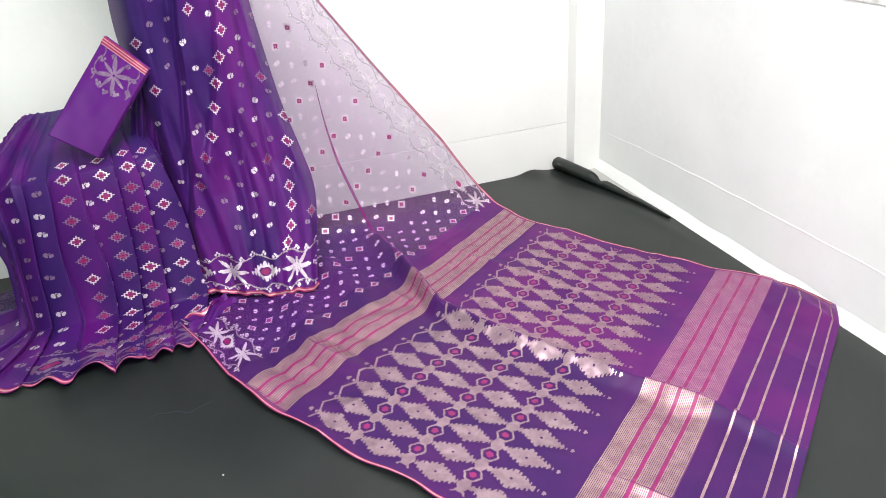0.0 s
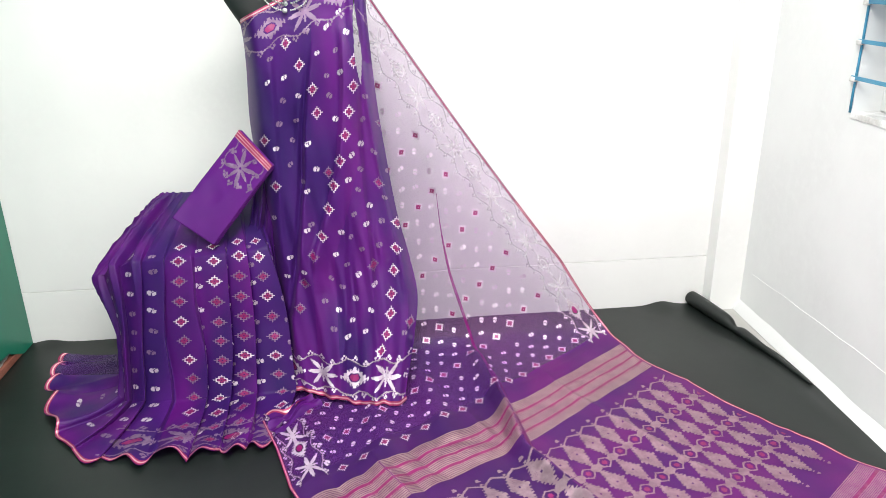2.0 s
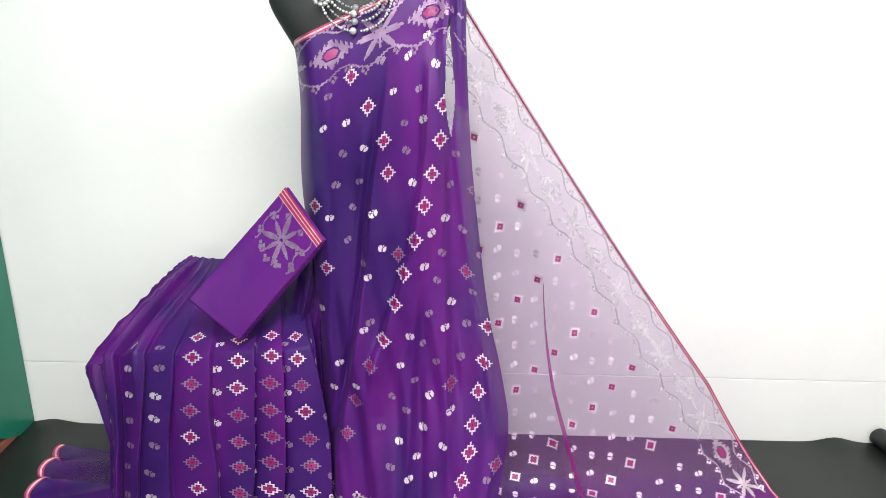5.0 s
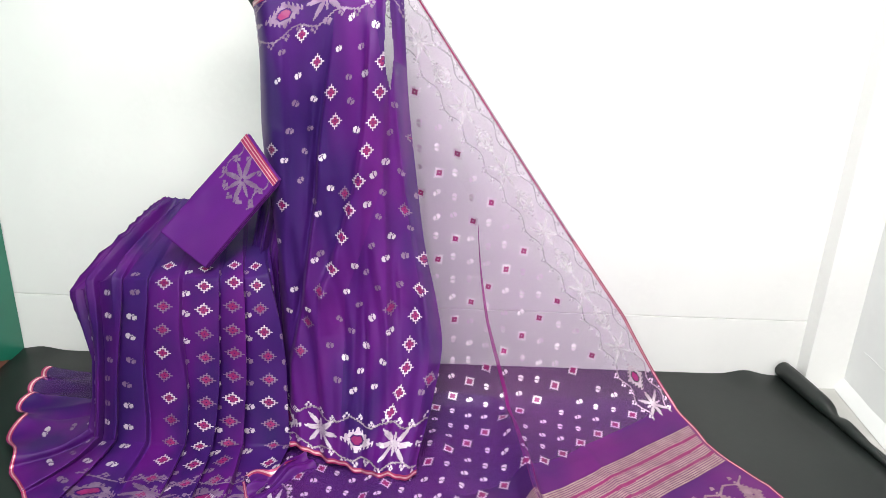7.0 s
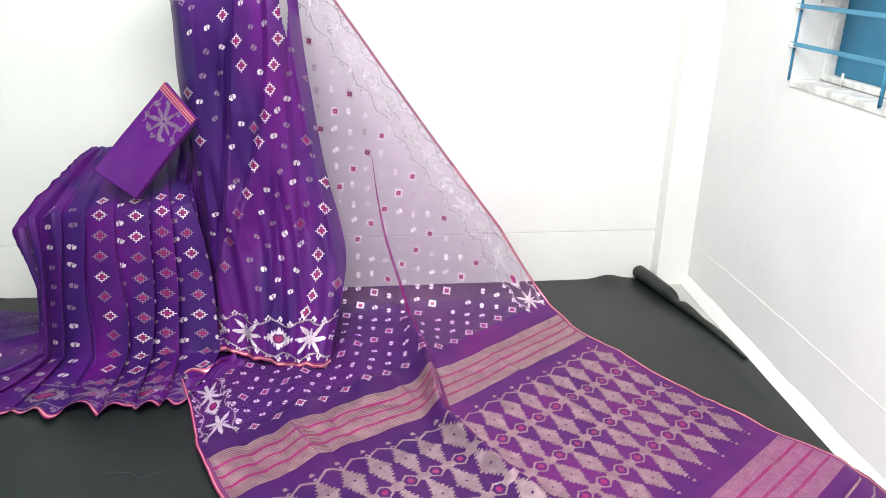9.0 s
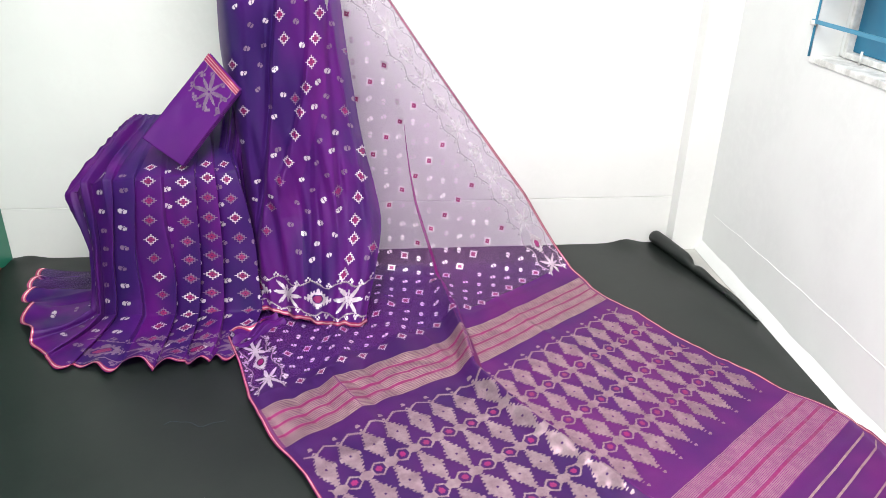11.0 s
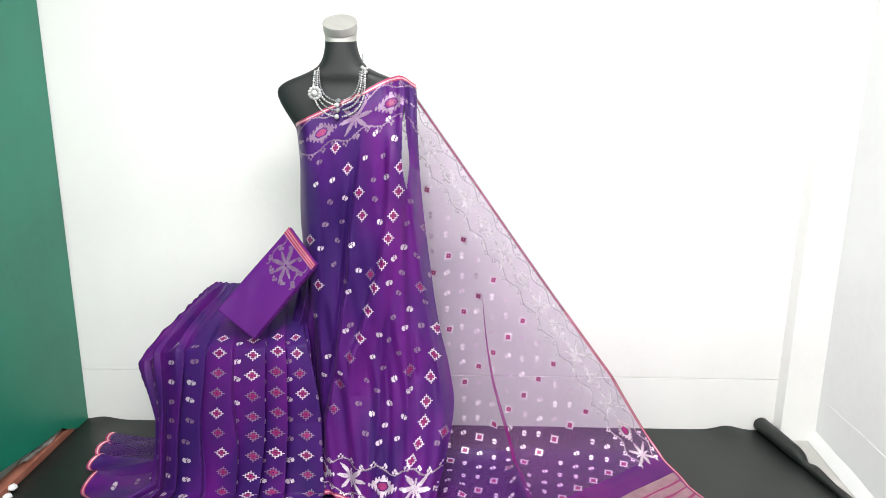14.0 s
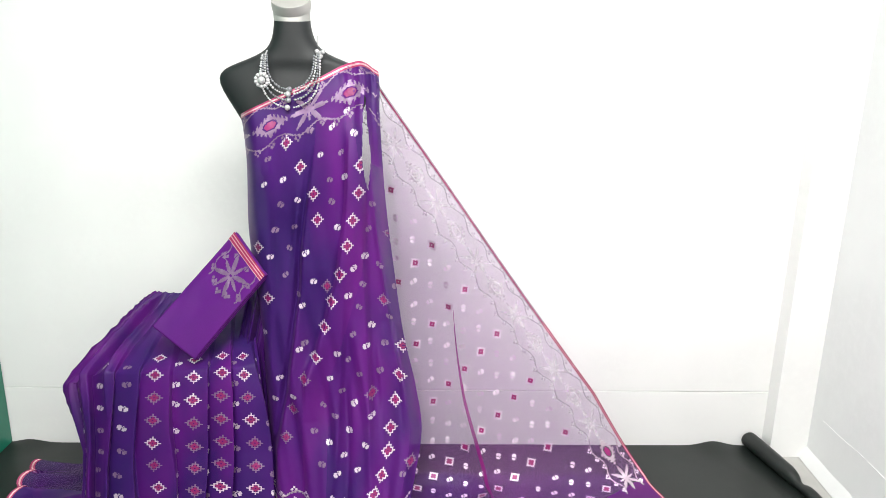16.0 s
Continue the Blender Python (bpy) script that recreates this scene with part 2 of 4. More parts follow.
bm = box((2.455, -0.062, -0.01), (XR + 0.05, YB + 0.1, CEIL), 0.004)
tagged(part("trim", bm, WALL, None, "white painted corner pier", False), kind="structure", category="wall")

WY0, WY1, WZ0, WZ1 = -1.44, -0.530, 0.820, 1.75
wall_with_hole("wall_right", (XR, YF, -0.01), (XR + 0.13, YB + 0.1, CEIL), (WY0, WY1, WZ0, WZ1), "white painted side wall with a barred window")

# raised plaster lines along the side wall
for ya, yb in ((-0.13, -0.37), (-0.385, -1.02), (-1.03, -2.2)):
    ks = [ya + (yb - ya) * k / 16 for k in range(17)]
    pts = [(XR - 0.0002, y, float(lerp(y, [-2.2, -1.43, -1.0, -0.74, -0.33, -0.13], [0.188, 0.187, 0.185, 0.182, 0.171, 0.160])) + 0.0012 * math.sin(y * 31)) for y in ks]
    v, f = tube(pts, 0.0013, 6)
    tagged(part("trim", (v, f), WALL, None, "raised joint line in white plaster"), kind="structure", category="plaster line")

# rough plaster fillet at the foot of the side wall
ys = np.linspace(-0.06, YF, 160)
verts, faces = [], []
for i, y in enumerate(ys):
    w = float(lerp(y, [-4.3, -1.6, -1.0, -0.3, 0.0], [0.024, 0.024, 0.023, 0.024, 0.024])) + 0.003 * float(fbm(y, 0.3, 5, 3, 2.0))
    h = 0.036 + 0.006 * float(fbm(y, 2.3, 6, 3, 3.0))
    verts += [(XR - w, y, -0.004), (XR - w * 0.5, y, h * 0.52), (XR - 0.001, y, h)]
    if i:
        a = 3 * (i - 1)
        faces += [(a, a + 1, a + 4, a + 3), (a + 1, a + 2, a + 5, a + 4)]
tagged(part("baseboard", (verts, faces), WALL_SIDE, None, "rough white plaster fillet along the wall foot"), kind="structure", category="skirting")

tagged(part("wall_left", box((XL - 0.1, YF, -0.01), (XL, YB + 0.1, CEIL)), WALL, None, "plain white wall", False), kind="structure", category="wall")
tagged(part("wall_front", box((XL - 0.1, YF - 0.1, -0.01), (XR + 0.13, YF, CEIL)), WALL, None, "plain white wall", False), kind="structure", category="wall")
tagged(part("ceiling", box((XL - 0.1, YF - 0.1, CEIL), (XR + 0.13, YB + 0.1, CEIL + 0.1)), WALL, None, "plain white ceiling", False), kind="structure", category="ceiling")
tagged(part("floor", box((XL - 0.1, YF - 0.1, -0.06), (XR + 0.13, YB + 0.1, -0.006)), CONCRETE, None, "grey cement floor", False), kind="structure", category="floor")


# ---- black floor sheet with its rolled edge ----
def vinyl_sheet():
    top = thing("floor_sheet", "black vinyl floor sheet with one edge rolled up", "floor sheet")
    nx, ny = 130, 170
    verts, faces = [], []
    for j in range(ny):
        y = -0.006 + (YF + 0.15) * j / (ny - 1)
        right = float(smooth_interp(y, [-4.3, -2, -1.43, -1.0, -0.76, -0.58, -0.42, -0.2, 0.0], [2.385, 2.472, 2.500, 2.514, 2.523, 2.530, 2.525, 2.46, 2.40]))
        left = -0.07
        for i in range(nx):
            x = left + (right - left) * i / (nx - 1)
            z = 0.0012 + 0.0018 * abs(float(fbm(x, y, 3, 3, 0.9)))
            z += 0.016 * math.exp(-((x - 2.29) / 0.05) ** 2 - (y / 0.06) ** 2)
            z += 0.012 * math.exp(-((x - 0.06) / 0.05) ** 2 - (y / 0.05) ** 2)
            z += 0.005 * math.exp(-((x - right + 0.13 + 0.1 * y) / 0.02) ** 2) * math.exp(-((y + 0.5) / 0.3) ** 2)
            verts.append((x, y, z))
    for j in range(ny - 1):
        for i in range(nx - 1):
            a = j * nx + i
            faces.append((a, a + nx, a + nx + 1, a + 1))
    part("sheet", (verts, faces), VINYL, top)
    # the roll: a loose spiral that tapers off along the wall
    verts, faces = [], []
    n, m = 46, 40
    for j in range(m):
        f = j / (m - 1)
        y = -0.012 - 0.62 * f
        cx = float(smooth_interp(y, [-0.9, -0.7, -0.5, -0.25, 0.0], [2.53, 2.522, 2.502, 2.455, 2.405]))
        r0 = float(lerp(f, [0, 0.3, 0.42, 0.6, 1], [0.027, 0.026, 0.019, 0.012, 0.004])) * (1 + 0.10 * math.sin(13 * f + 1) * f)
        r0 *= 1 - 0.40 * math.exp(-((f - 0.40) / 0.035) ** 2)
        for k in range(n):
            w = k / (n - 1) * 4.2 * math.pi
            r = r0 * (1 - 0.13 * w / (2 * math.pi))
            verts.append((cx - r * math.sin(w), y, r0 + 0.002 - r * math.cos(w)))
    for j in range(m - 1):
        for k in range(n - 1):
            a = j * n + k
            faces.append((a, a + 1, a + n + 1, a + n))
    part("rolled_edge", (verts, faces), VINYL, top)
    return top


vinyl_sheet()


# ---- green board on the left ----
def green_board():
    bm = bmesh.new()
    outline = [(0.0, 0.004), (-0.075, 0.004), (-0.13, 0.03), (-0.17, 0.055), (-0.30, 0.064), (-0.45, 0.085), (-0.62, 0.105), (-1.5, 0.14), (-1.5, 2.3), (0.0, 2.3)]
    front = [bm.verts.new((0.0, y - 0.004, z)) for y, z in outline]
    back = [bm.verts.new((-0.018, y - 0.004, z)) for y, z in outline]
    bm.faces.new(front)
    bm.faces.new(back[::-1])
    k = len(outline)
    for i in range(k):
        bm.faces.new((front[i], back[i], back[(i + 1) % k], front[(i + 1) % k]))
    bmesh.ops.recalc_face_normals(bm, faces=bm.faces)
    ob = part("green_board", bm, GREEN, None, "", False)
    tagged(ob, "tall green painted board with a broken lower edge", "board")
    bm = box((-0.045, -0.62, 0.0045), (-0.002, -0.085, 0.030), 0.004)
    tagged(part("timber_batten", bm, TIMBER, None, "", False), "red-brown timber batten lying under the green board", "batten")
    # crumpled plastic above the batten
    bm = bmesh.new()
    bmesh.ops.create_icosphere(bm, subdivisions=4, radius=1)
    for v in bm.verts:
        c = v.co.copy()
        w = 1 + 0.35 * noise.noise(c * 3) + 0.18 * noise.noise(c * 8)
        v.co = Vector((-0.026 + 0.016 * c.x * w, -0.235 + 0.13 * c.y * w, max(0.0305, 0.042 + 0.015 * c.z * w)))
    tagged(part("plastic_bag", bm, PLASTIC, None, "", False), "crumpled clear plastic wrapper on the timber batten", "plastic bag")
    for dy, dz in ((-0.505, 0.012), (-0.475, 0.024)):
        bm = bmesh.new()
        bmesh.ops.create_icosphere(bm, subdivisions=3, radius=1)
        for v in bm.verts:
            c = v.co.copy()
            w = 1 + 0.3 * noise.noise(c * 2.5 + Vector((dy * 9, 0, 0)))
            v.co = Vector((0.006 + 0.012 * c.x * w, dy + 0.014 * c.y * w, dz - 0.004 + 0.009 * c.z * w))
        tagged(part("paper_scrap", bm, TOWEL), "crumpled white paper scrap beside the green board", "paper scrap", "paper scraps")


green_board()


# ---- window in the side wall ----
def window():
    top = thing("window_1", "blue shuttered window behind a light blue iron grille", "window", kind="structure")
    reveal = XR + 0.075
    # splayed plaster reveal, then a narrow chipped frame
    bm = box((XR + 0.085, WY1 - 0.029, WZ0 + 0.005), (XR + 0.125, WY1 - 0.001, WZ1), 0.002)
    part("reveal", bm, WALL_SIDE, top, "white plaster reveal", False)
    bm = box((reveal, WY1 - 0.046, WZ0 + 0.005), (XR + 0.12, WY1 - 0.030, WZ1), 0.003)
    part("window_frame", bm, CHIPPED, top, "chipped white timber frame", False)
    bm = box((reveal, WY0, WZ0 + 0.005), (XR + 0.12, WY1 - 0.047, WZ0 + 0.022), 0.003)
    part("window_frame", bm, CHIPPED, top, "chipped white timber frame", False)
    bm = box((reveal - 0.01, -0.972, WZ0 + 0.023), (XR + 0.118, -0.938, WZ1), 0.003)
    part("window_frame", bm, BLUE_CHIPPED, top, "flaking blue-grey middle post", False)
    # sill of rough plaster
    bm = box((XR - 0.0025, WY0 - 0.01, WZ0 - 0.014), (XR + 0.075, WY1 + 0.004, WZ0 + 0.004), 0.002)
    part("window_sill", bm, CHIPPED, top, "rough whitewashed sill", False)
    # closed blue shutter and an open one
    bm = box((XR + 0.095, -0.937, WZ0 + 0.023), (XR + 0.11, WY1 - 0.047, WZ1 - 0.01), 0.003)
    shutter = part("shutter", bm, BLUE, top, "closed blue metal shutter", False)
    bm = box((XR + 0.09, -0.60, WZ0 + 0.032), (XR + 0.0945, WY1 - 0.047, WZ1 - 0.01), 0.001)
    part("stile", bm, BLUE, shutter, "", False)
    # Dark sheet added behind the open shutter for the unlit void.
    bm = box((XR + 0.113, WY0, WZ0 + 0.023), (XR + 0.1195, -0.973, WZ1), 0)
    part("pane", bm, DARK, top, "dark sheet standing in for the unlit opening", False)
    bm = box((XR + 0.096, -1.40, WZ0 + 0.10), (XR + 0.112, -1.02, WZ1 - 0.01), 0.003)
    part("shutter", bm, BLUE, top, "half-open blue metal shutter", False)
    # hinge pins
    for y in (-0.672, -1.03):
        v, f = tube([(XR + 0.06, y, WZ0 + 0.004), (XR + 0.06, y, WZ0 + 0.040)], 0.0036, 8)
        part("hinge_pin", (v, f), CHIPPED, top)
    # iron grille: level flats and upright rods
    grille = thing("window_grille", "light blue iron window grille with flaking paint", "grille")
    for z in (0.919, 1.017, 1.120, 1.221, 1.322, 1.423, 1.524, 1.625):
        part("level_bar", box((XR - 0.014, WY0 + 0.01, z - 0.0055), (XR - 0.009, WY1 + 0.012, z + 0.0055), 0.0012), BLUE_BAR, grille, "", False)
    for y in (-0.526, -0.930, -1.028):
        v, f = tube([(XR - 0.004, y + 0.001 * math.sin(k * 1.7), 0.822 + 0.07 * k) for k in range(14)], 0.0036 if y > -0.6 else 0.0050, 8)
        part("upright_bar", (v, f), BLUE_BAR, grille)
    for z in (0.915, 1.014, 1.117):
        part("weld_blob", box((XR - 0.018, -0.537, z - 0.007), (XR - 0.002, -0.517, z + 0.007), 0.004), CHIPPED, grille)
    return top


window()


def hung_towel():
    n, m = 60, 70
    verts, faces = [], []
    for j in range(m):
        t = j / (m - 1)
        for i in range(n):
            a = i / (n - 1)
            y = -0.455 - 0.36 * a
            low = float(lerp(a, [0, 0.12, 0.33, 0.47, 0.505, 0.60, 0.62, 0.66, 0.84, 1], [1.33, 1.27, 1.20, 1.165, 1.17, 1.06, 1.025, 1.06, 1.125, 1.24]))
            z = 1.56 + (low - 1.56) * t
            x = XR - 0.036 - 0.009 * math.sin(13 * a + 1.2 + t) * (0.5 + 0.5 * t) - 0.005 * math.sin(27 * a + 3 * t) - 0.014 * math.exp(-((z - 1.385 - 0.03 * a) / 0.012) ** 2)
            verts.append((x - 0.006, y, z))
    for j in range(m - 1):
        for i in range(n - 1):
            k = j * n + i
            faces.append((k, k + 1, k + n + 1, k + n))
    ob = part("hanging_towel", (verts, faces), TOWEL)
    md = ob.modifiers.new("thick", "SOLIDIFY")
    md.thickness = 0.003
    tagged(ob, "white cotton cloth hung over the window grille", "towel")


hung_towel()

# the side wall stands a little out of square
SKEW = 0.036
lean = Matrix.Identity(4)
lean[0][1], lean[0][3] = SKEW, SKEW * 0.06
for ob in list(scene.objects):
    top = ob.parent or ob
    if ob.type == "MESH" and (top.name in ("wall_right", "window_1", "window_grille", "hanging_towel", "baseboard") or ob.get("category") == "plaster line"):
        ob.data.transform(lean)


# ---- woven patterns: each cell of a pattern is a little patch of thread laid on the cloth ----
def stepped_square(i, j):
    """A stepped diamond of white blocks round a magenta heart."""
    d = abs(i) + abs(j)
    if d == 5 or d == 4 and i % 2 == 0 or d == 6 and i % 2 == 0:
        return "w"
    return "m" if 1 <= d <= 3 else "."


SQUARE = ["".join(stepped_square(i, j) for i in range(-6, 7)) for j in range(-6, 7)]
DOT = (".ww.w..", "wwww.ww", "www.www", "www.www", ".ww.ww.")


def raster(w, h, cell, rule):
    """Rows of letters from a rule(x, y) in metres."""
    nx, ny = round(w / cell), round(h / cell)
    return ["".join(rule((i + 0.5) * cell, (j + 0.5) * cell) for i in range(nx)) for j in range(ny)]


def leaf(x, y, cx, cy, ang, r0, r1, wid):
    dx, dy = x - cx, y - cy
    a = dx * math.cos(ang) + dy * math.sin(ang)
    b = -dx * math.sin(ang) + dy * math.cos(ang)
    if not r0 < a < r1:
        return False
    return abs(b) < wid * math.sin(math.pi * min(1, (a - r0) / (r1 - r0) * 0.9 + 0.1)) + 0.0008


def border_rule(x, y):
    """One repeat of the flower border, 0.20 long and 0.105 deep; y runs inward from the cloth's edge."""
    x = x % 0.20
    fx = x - 0.05 if abs(x - 0.05) < 0.1 else x - 0.25
    fy = y - 0.048
    # long serrated flower with a magenta heart
    if (fx / 0.015) ** 2 + (fy / 0.0075) ** 2 < 1:
        return "m"
    if (fx / 0.019) ** 2 + (fy / 0.0105) ** 2 < 1:
        return "."
    if abs(fy) < 0.0235 * (1 - abs(fx) / 0.050) - 0.0050 * (int(abs(fx) / 0.0050) % 2) + 0.0012:
        return "#"
    # star of broad leaves
    for ang, long, wid in ((0, 0.048, 0.0044), (math.pi, 0.048, 0.0044), (0.72, 0.046, 0.0043), (-0.72, 0.046, 0.0043), (math.pi - 0.72, 0.046, 0.0043), (math.pi + 0.72, 0.046, 0.0043), (1.57, 0.024, 0.0030), (-1.57, 0.024, 0.0030)):
        if leaf(x, y, 0.15, 0.048, ang, 0.004, long, wid):
            return "#"
    if (x - 0.15) ** 2 + fy ** 2 < 0.0050 ** 2:
        return "#"
    for side, y0 in ((1, 0.083), (-1, 0.012)):
        # vine with three-leaved sprigs
        yv = y0 + side * 0.0075 * math.sin(2 * math.pi * x / 0.10)
        if abs(y - yv) < 0.0017:
            return "v"
        for k in range(6):
            cx = 0.017 + 0.0333 * k
            dx, dy = x - cx, (y - (y0 + side * 0.0075 * math.sin(2 * math.pi * cx / 0.10))) * side
            if abs(dx - 0.0055) + abs(dy - 0.0050) < 0.0042 or abs(dx + 0.0055) + abs(dy - 0.0050) < 0.0042 or abs(dx) + abs(dy - 0.0105) < 0.0042:
                return "w"
    return "."


def lattice_rule(s, v):
    """Serrated diamonds in four columns with chains of hexagons between them."""
    pitch, col = 0.0735, 0.139
    row = (v / pitch) % 1 - 0.5
    c = (s - 0.012) / col
    k = math.floor(c)
    if s < 0.012 or k > 3:
        tip = s - (0.012 + 4 * col)
        if k > 3 and abs(row) * pitch < 0.0055 and -0.002 < tip < 0.009 - abs(row) * pitch * 0.6:
            return "#"
        if s < 0.012 and abs(row) * pitch < 0.004 + s * 0.3 and k < 0:
            return "#"
        return "."
    ds = (c - k - 0.5) * col
    serr = 0.0058 * (int(abs(ds) / 0.0048) % 2)
    if abs(row) * pitch < 0.0300 * (1 - abs(ds) / 0.064) - serr + 0.0022:
        if abs(ds) < 0.003 and abs(row) * pitch < 0.003:
            return "."
        return "#"
    # chain of hexagons, half a row out of step
    for edge in (0, 1):
        if (k == 0 and edge == 0) or (k == 3 and edge == 1):
            continue
        de = (c - k - edge) * col
        rr = ((v / pitch) % 1) - (0 if (v / pitch) % 1 < 0.5 else 1)
        hv = abs(rr) * pitch
        hx = max(abs(de) * 0.9 + hv * 0.55, hv)
        if hx < 0.0080:
            return "m"
        if 0.0155 < hx < 0.0205:
            return "#"
        if hv > 0.0195 and abs(de) < 0.0075 + (hv - 0.0195) * 0.55:
            return "#"
    # zigzag line that closes the lattice
    if k == 0 and abs((s - 0.014) - 0.018 * (1 - 2 * abs(row))) < 0.0032:
        return "#"
    return "."


class Cloth:
    """A draped sheet: a grid of points over cloth coordinates a (across, metres) and b (along, metres)."""

    def __init__(self, a, b, pts, valid=None):
        self.a, self.b, self.p = np.asarray(a), np.asarray(b), np.asarray(pts, float)
        da, db = np.gradient(self.p, axis=0), np.gradient(self.p, axis=1)
        n = np.cross(da, db)
        self.n = n / (np.linalg.norm(n, axis=2, keepdims=True) + 1e-12)
        self.valid = np.ones((len(a) - 1, len(b) - 1), bool) if valid is None else valid
        self.side = 1.0

    def faces(self, rule=None):
        nb = len(self.b)
        out = []
        for i in range(len(self.a) - 1):
            for j in range(nb - 1):
                if self.valid[i, j]:
                    k = i * nb + j
                    out.append((k, k + nb, k + nb + 1, k + 1))
        return out

    def at(self, a, b, off):
        """Points of the sheet at arrays a, b, lifted by off along its face; also which of them are on it."""
        fa = (a - self.a[0]) / (self.a[-1] - self.a[0]) * (len(self.a) - 1)
        fb = (b - self.b[0]) / (self.b[-1] - self.b[0]) * (len(self.b) - 1)
        ok = (fa >= 0) & (fb >= 0) & (fa <= len(self.a) - 1) & (fb <= len(self.b) - 1)
        i = np.clip(fa.astype(int), 0, len(self.a) - 2)
        j = np.clip(fb.astype(int), 0, len(self.b) - 2)
        ok &= self.valid[i, j]
        u, w = np.clip(fa - i, 0, 1)[:, None], np.clip(fb - j, 0, 1)[:, None]
        out = []
        for g in (self.p, self.n):
            out.append(g[i, j] * (1 - u) * (1 - w) + g[i + 1, j] * u * (1 - w) + g[i, j + 1] * (1 - u) * w + g[i + 1, j + 1] * u * w)
        return out[0] + self.side * off * out[1], ok


class Weave:
    """Collects thread patches on one cloth, then makes one mesh of them."""

    def __init__(self, cloth, letters):
        self.cloth, self.letters, self.quads, self.mats = cloth, letters, [], []

    def patch(self, a0, a1, b0, b1, key):
        self.quads.append(((a0, b0), (a1, b0), (a1, b1), (a0, b1)))
        self.mats.append(self.letters.index(key))

    def art(self, a, b, rows, cell, turn=0.0, longest=4):
        """Stamps rows of letters centred on a, b, turned by degrees."""
        w, h = len(rows[0]) * cell, len(rows) * cell
        ca, sa = math.cos(radians(turn)), math.sin(radians(turn))
        for j, row in enumerate(rows):
            i = 0
            while i < len(row):
                k = i
                while k < len(row) and row[k] == row[i] and k - i < longest:
                    k += 1
                if row[i] in self.letters:
                    x0, x1, y0, y1 = i * cell - w / 2, k * cell - w / 2, j * cell - h / 2, (j + 1) * cell - h / 2
                    self.quads.append(tuple((a + x * ca - y * sa, b + x * sa + y * ca) for x, y in ((x0, y0), (x1, y0), (x1, y1), (x0, y1))))
                    self.mats.append(self.letters.index(row[i]))
                i = k

    def mesh(self, name, materials, parent, off=0.0011, label=""):
        q = np.array(self.quads).reshape(-1, 2)
        p, ok = self.cloth.at(q[:, 0], q[:, 1], off)
        keep = ok.reshape(-1, 4).all(axis=1)
        p = p.reshape(-1, 4, 3)[keep]
        mats = np.array(self.mats)[keep]
        n = len(p)
        ob = part(name, ([tuple(v) for v in p.reshape(-1, 3)], [(4 * i, 4 * i + 1, 4 * i + 2, 4 * i + 3) for i in range(n)], [int(m) for m in mats]), materials, parent, label)
        ob["kind"] = "stuff"
        return ob


LETTERS = "#mwrgvsdz"
THREADS = [ZARI, MAGENTA, WHITE_THREAD, EDGE_RED, EDGE_GOLD, ZARI, BACKLIT_ZARI, BACKLIT_GREY, DULL]
DULLED = str.maketrans("#wv", "zzz")
BORDER = raster(0.20, 0.105, 0.0025, border_rule)


def edge_strip(w, a0, a1, b, step, along_b=False):
    """A crimson and pale gold selvedge three threads wide; a0 is the very edge, a1 inward."""
    for f0, f1, key in ((0.0, 0.36, "r"), (0.36, 0.68, "g"), (0.68, 1.0, "r")):
        x0, x1 = a0 + (a1 - a0) * f0, a0 + (a1 - a0) * f1
        for k in range(len(b) - 1):
            if along_b:
                w.patch(b[k], b[k + 1], x0, x1, key)
            else:
                w.patch(x0, x1, b[k], b[k + 1], key)


sari = thing("sari", "sheer purple silk sari with silver motifs spread over black floor", "sari", (1.2, -0.6, 0))
INV = Matrix.Translation((-1.2, 0.6, 0))


def under(ob):
    """Keeps a part of the sari where it was built."""
    ob.matrix_parent_inverse = INV
    return ob


# ---- the sheet from the shoulder down to the floor and out to its end ----
UX, UH, VX, VH = 0.582, -0.813, -0.81, -0.586
WIDTH = 1.30


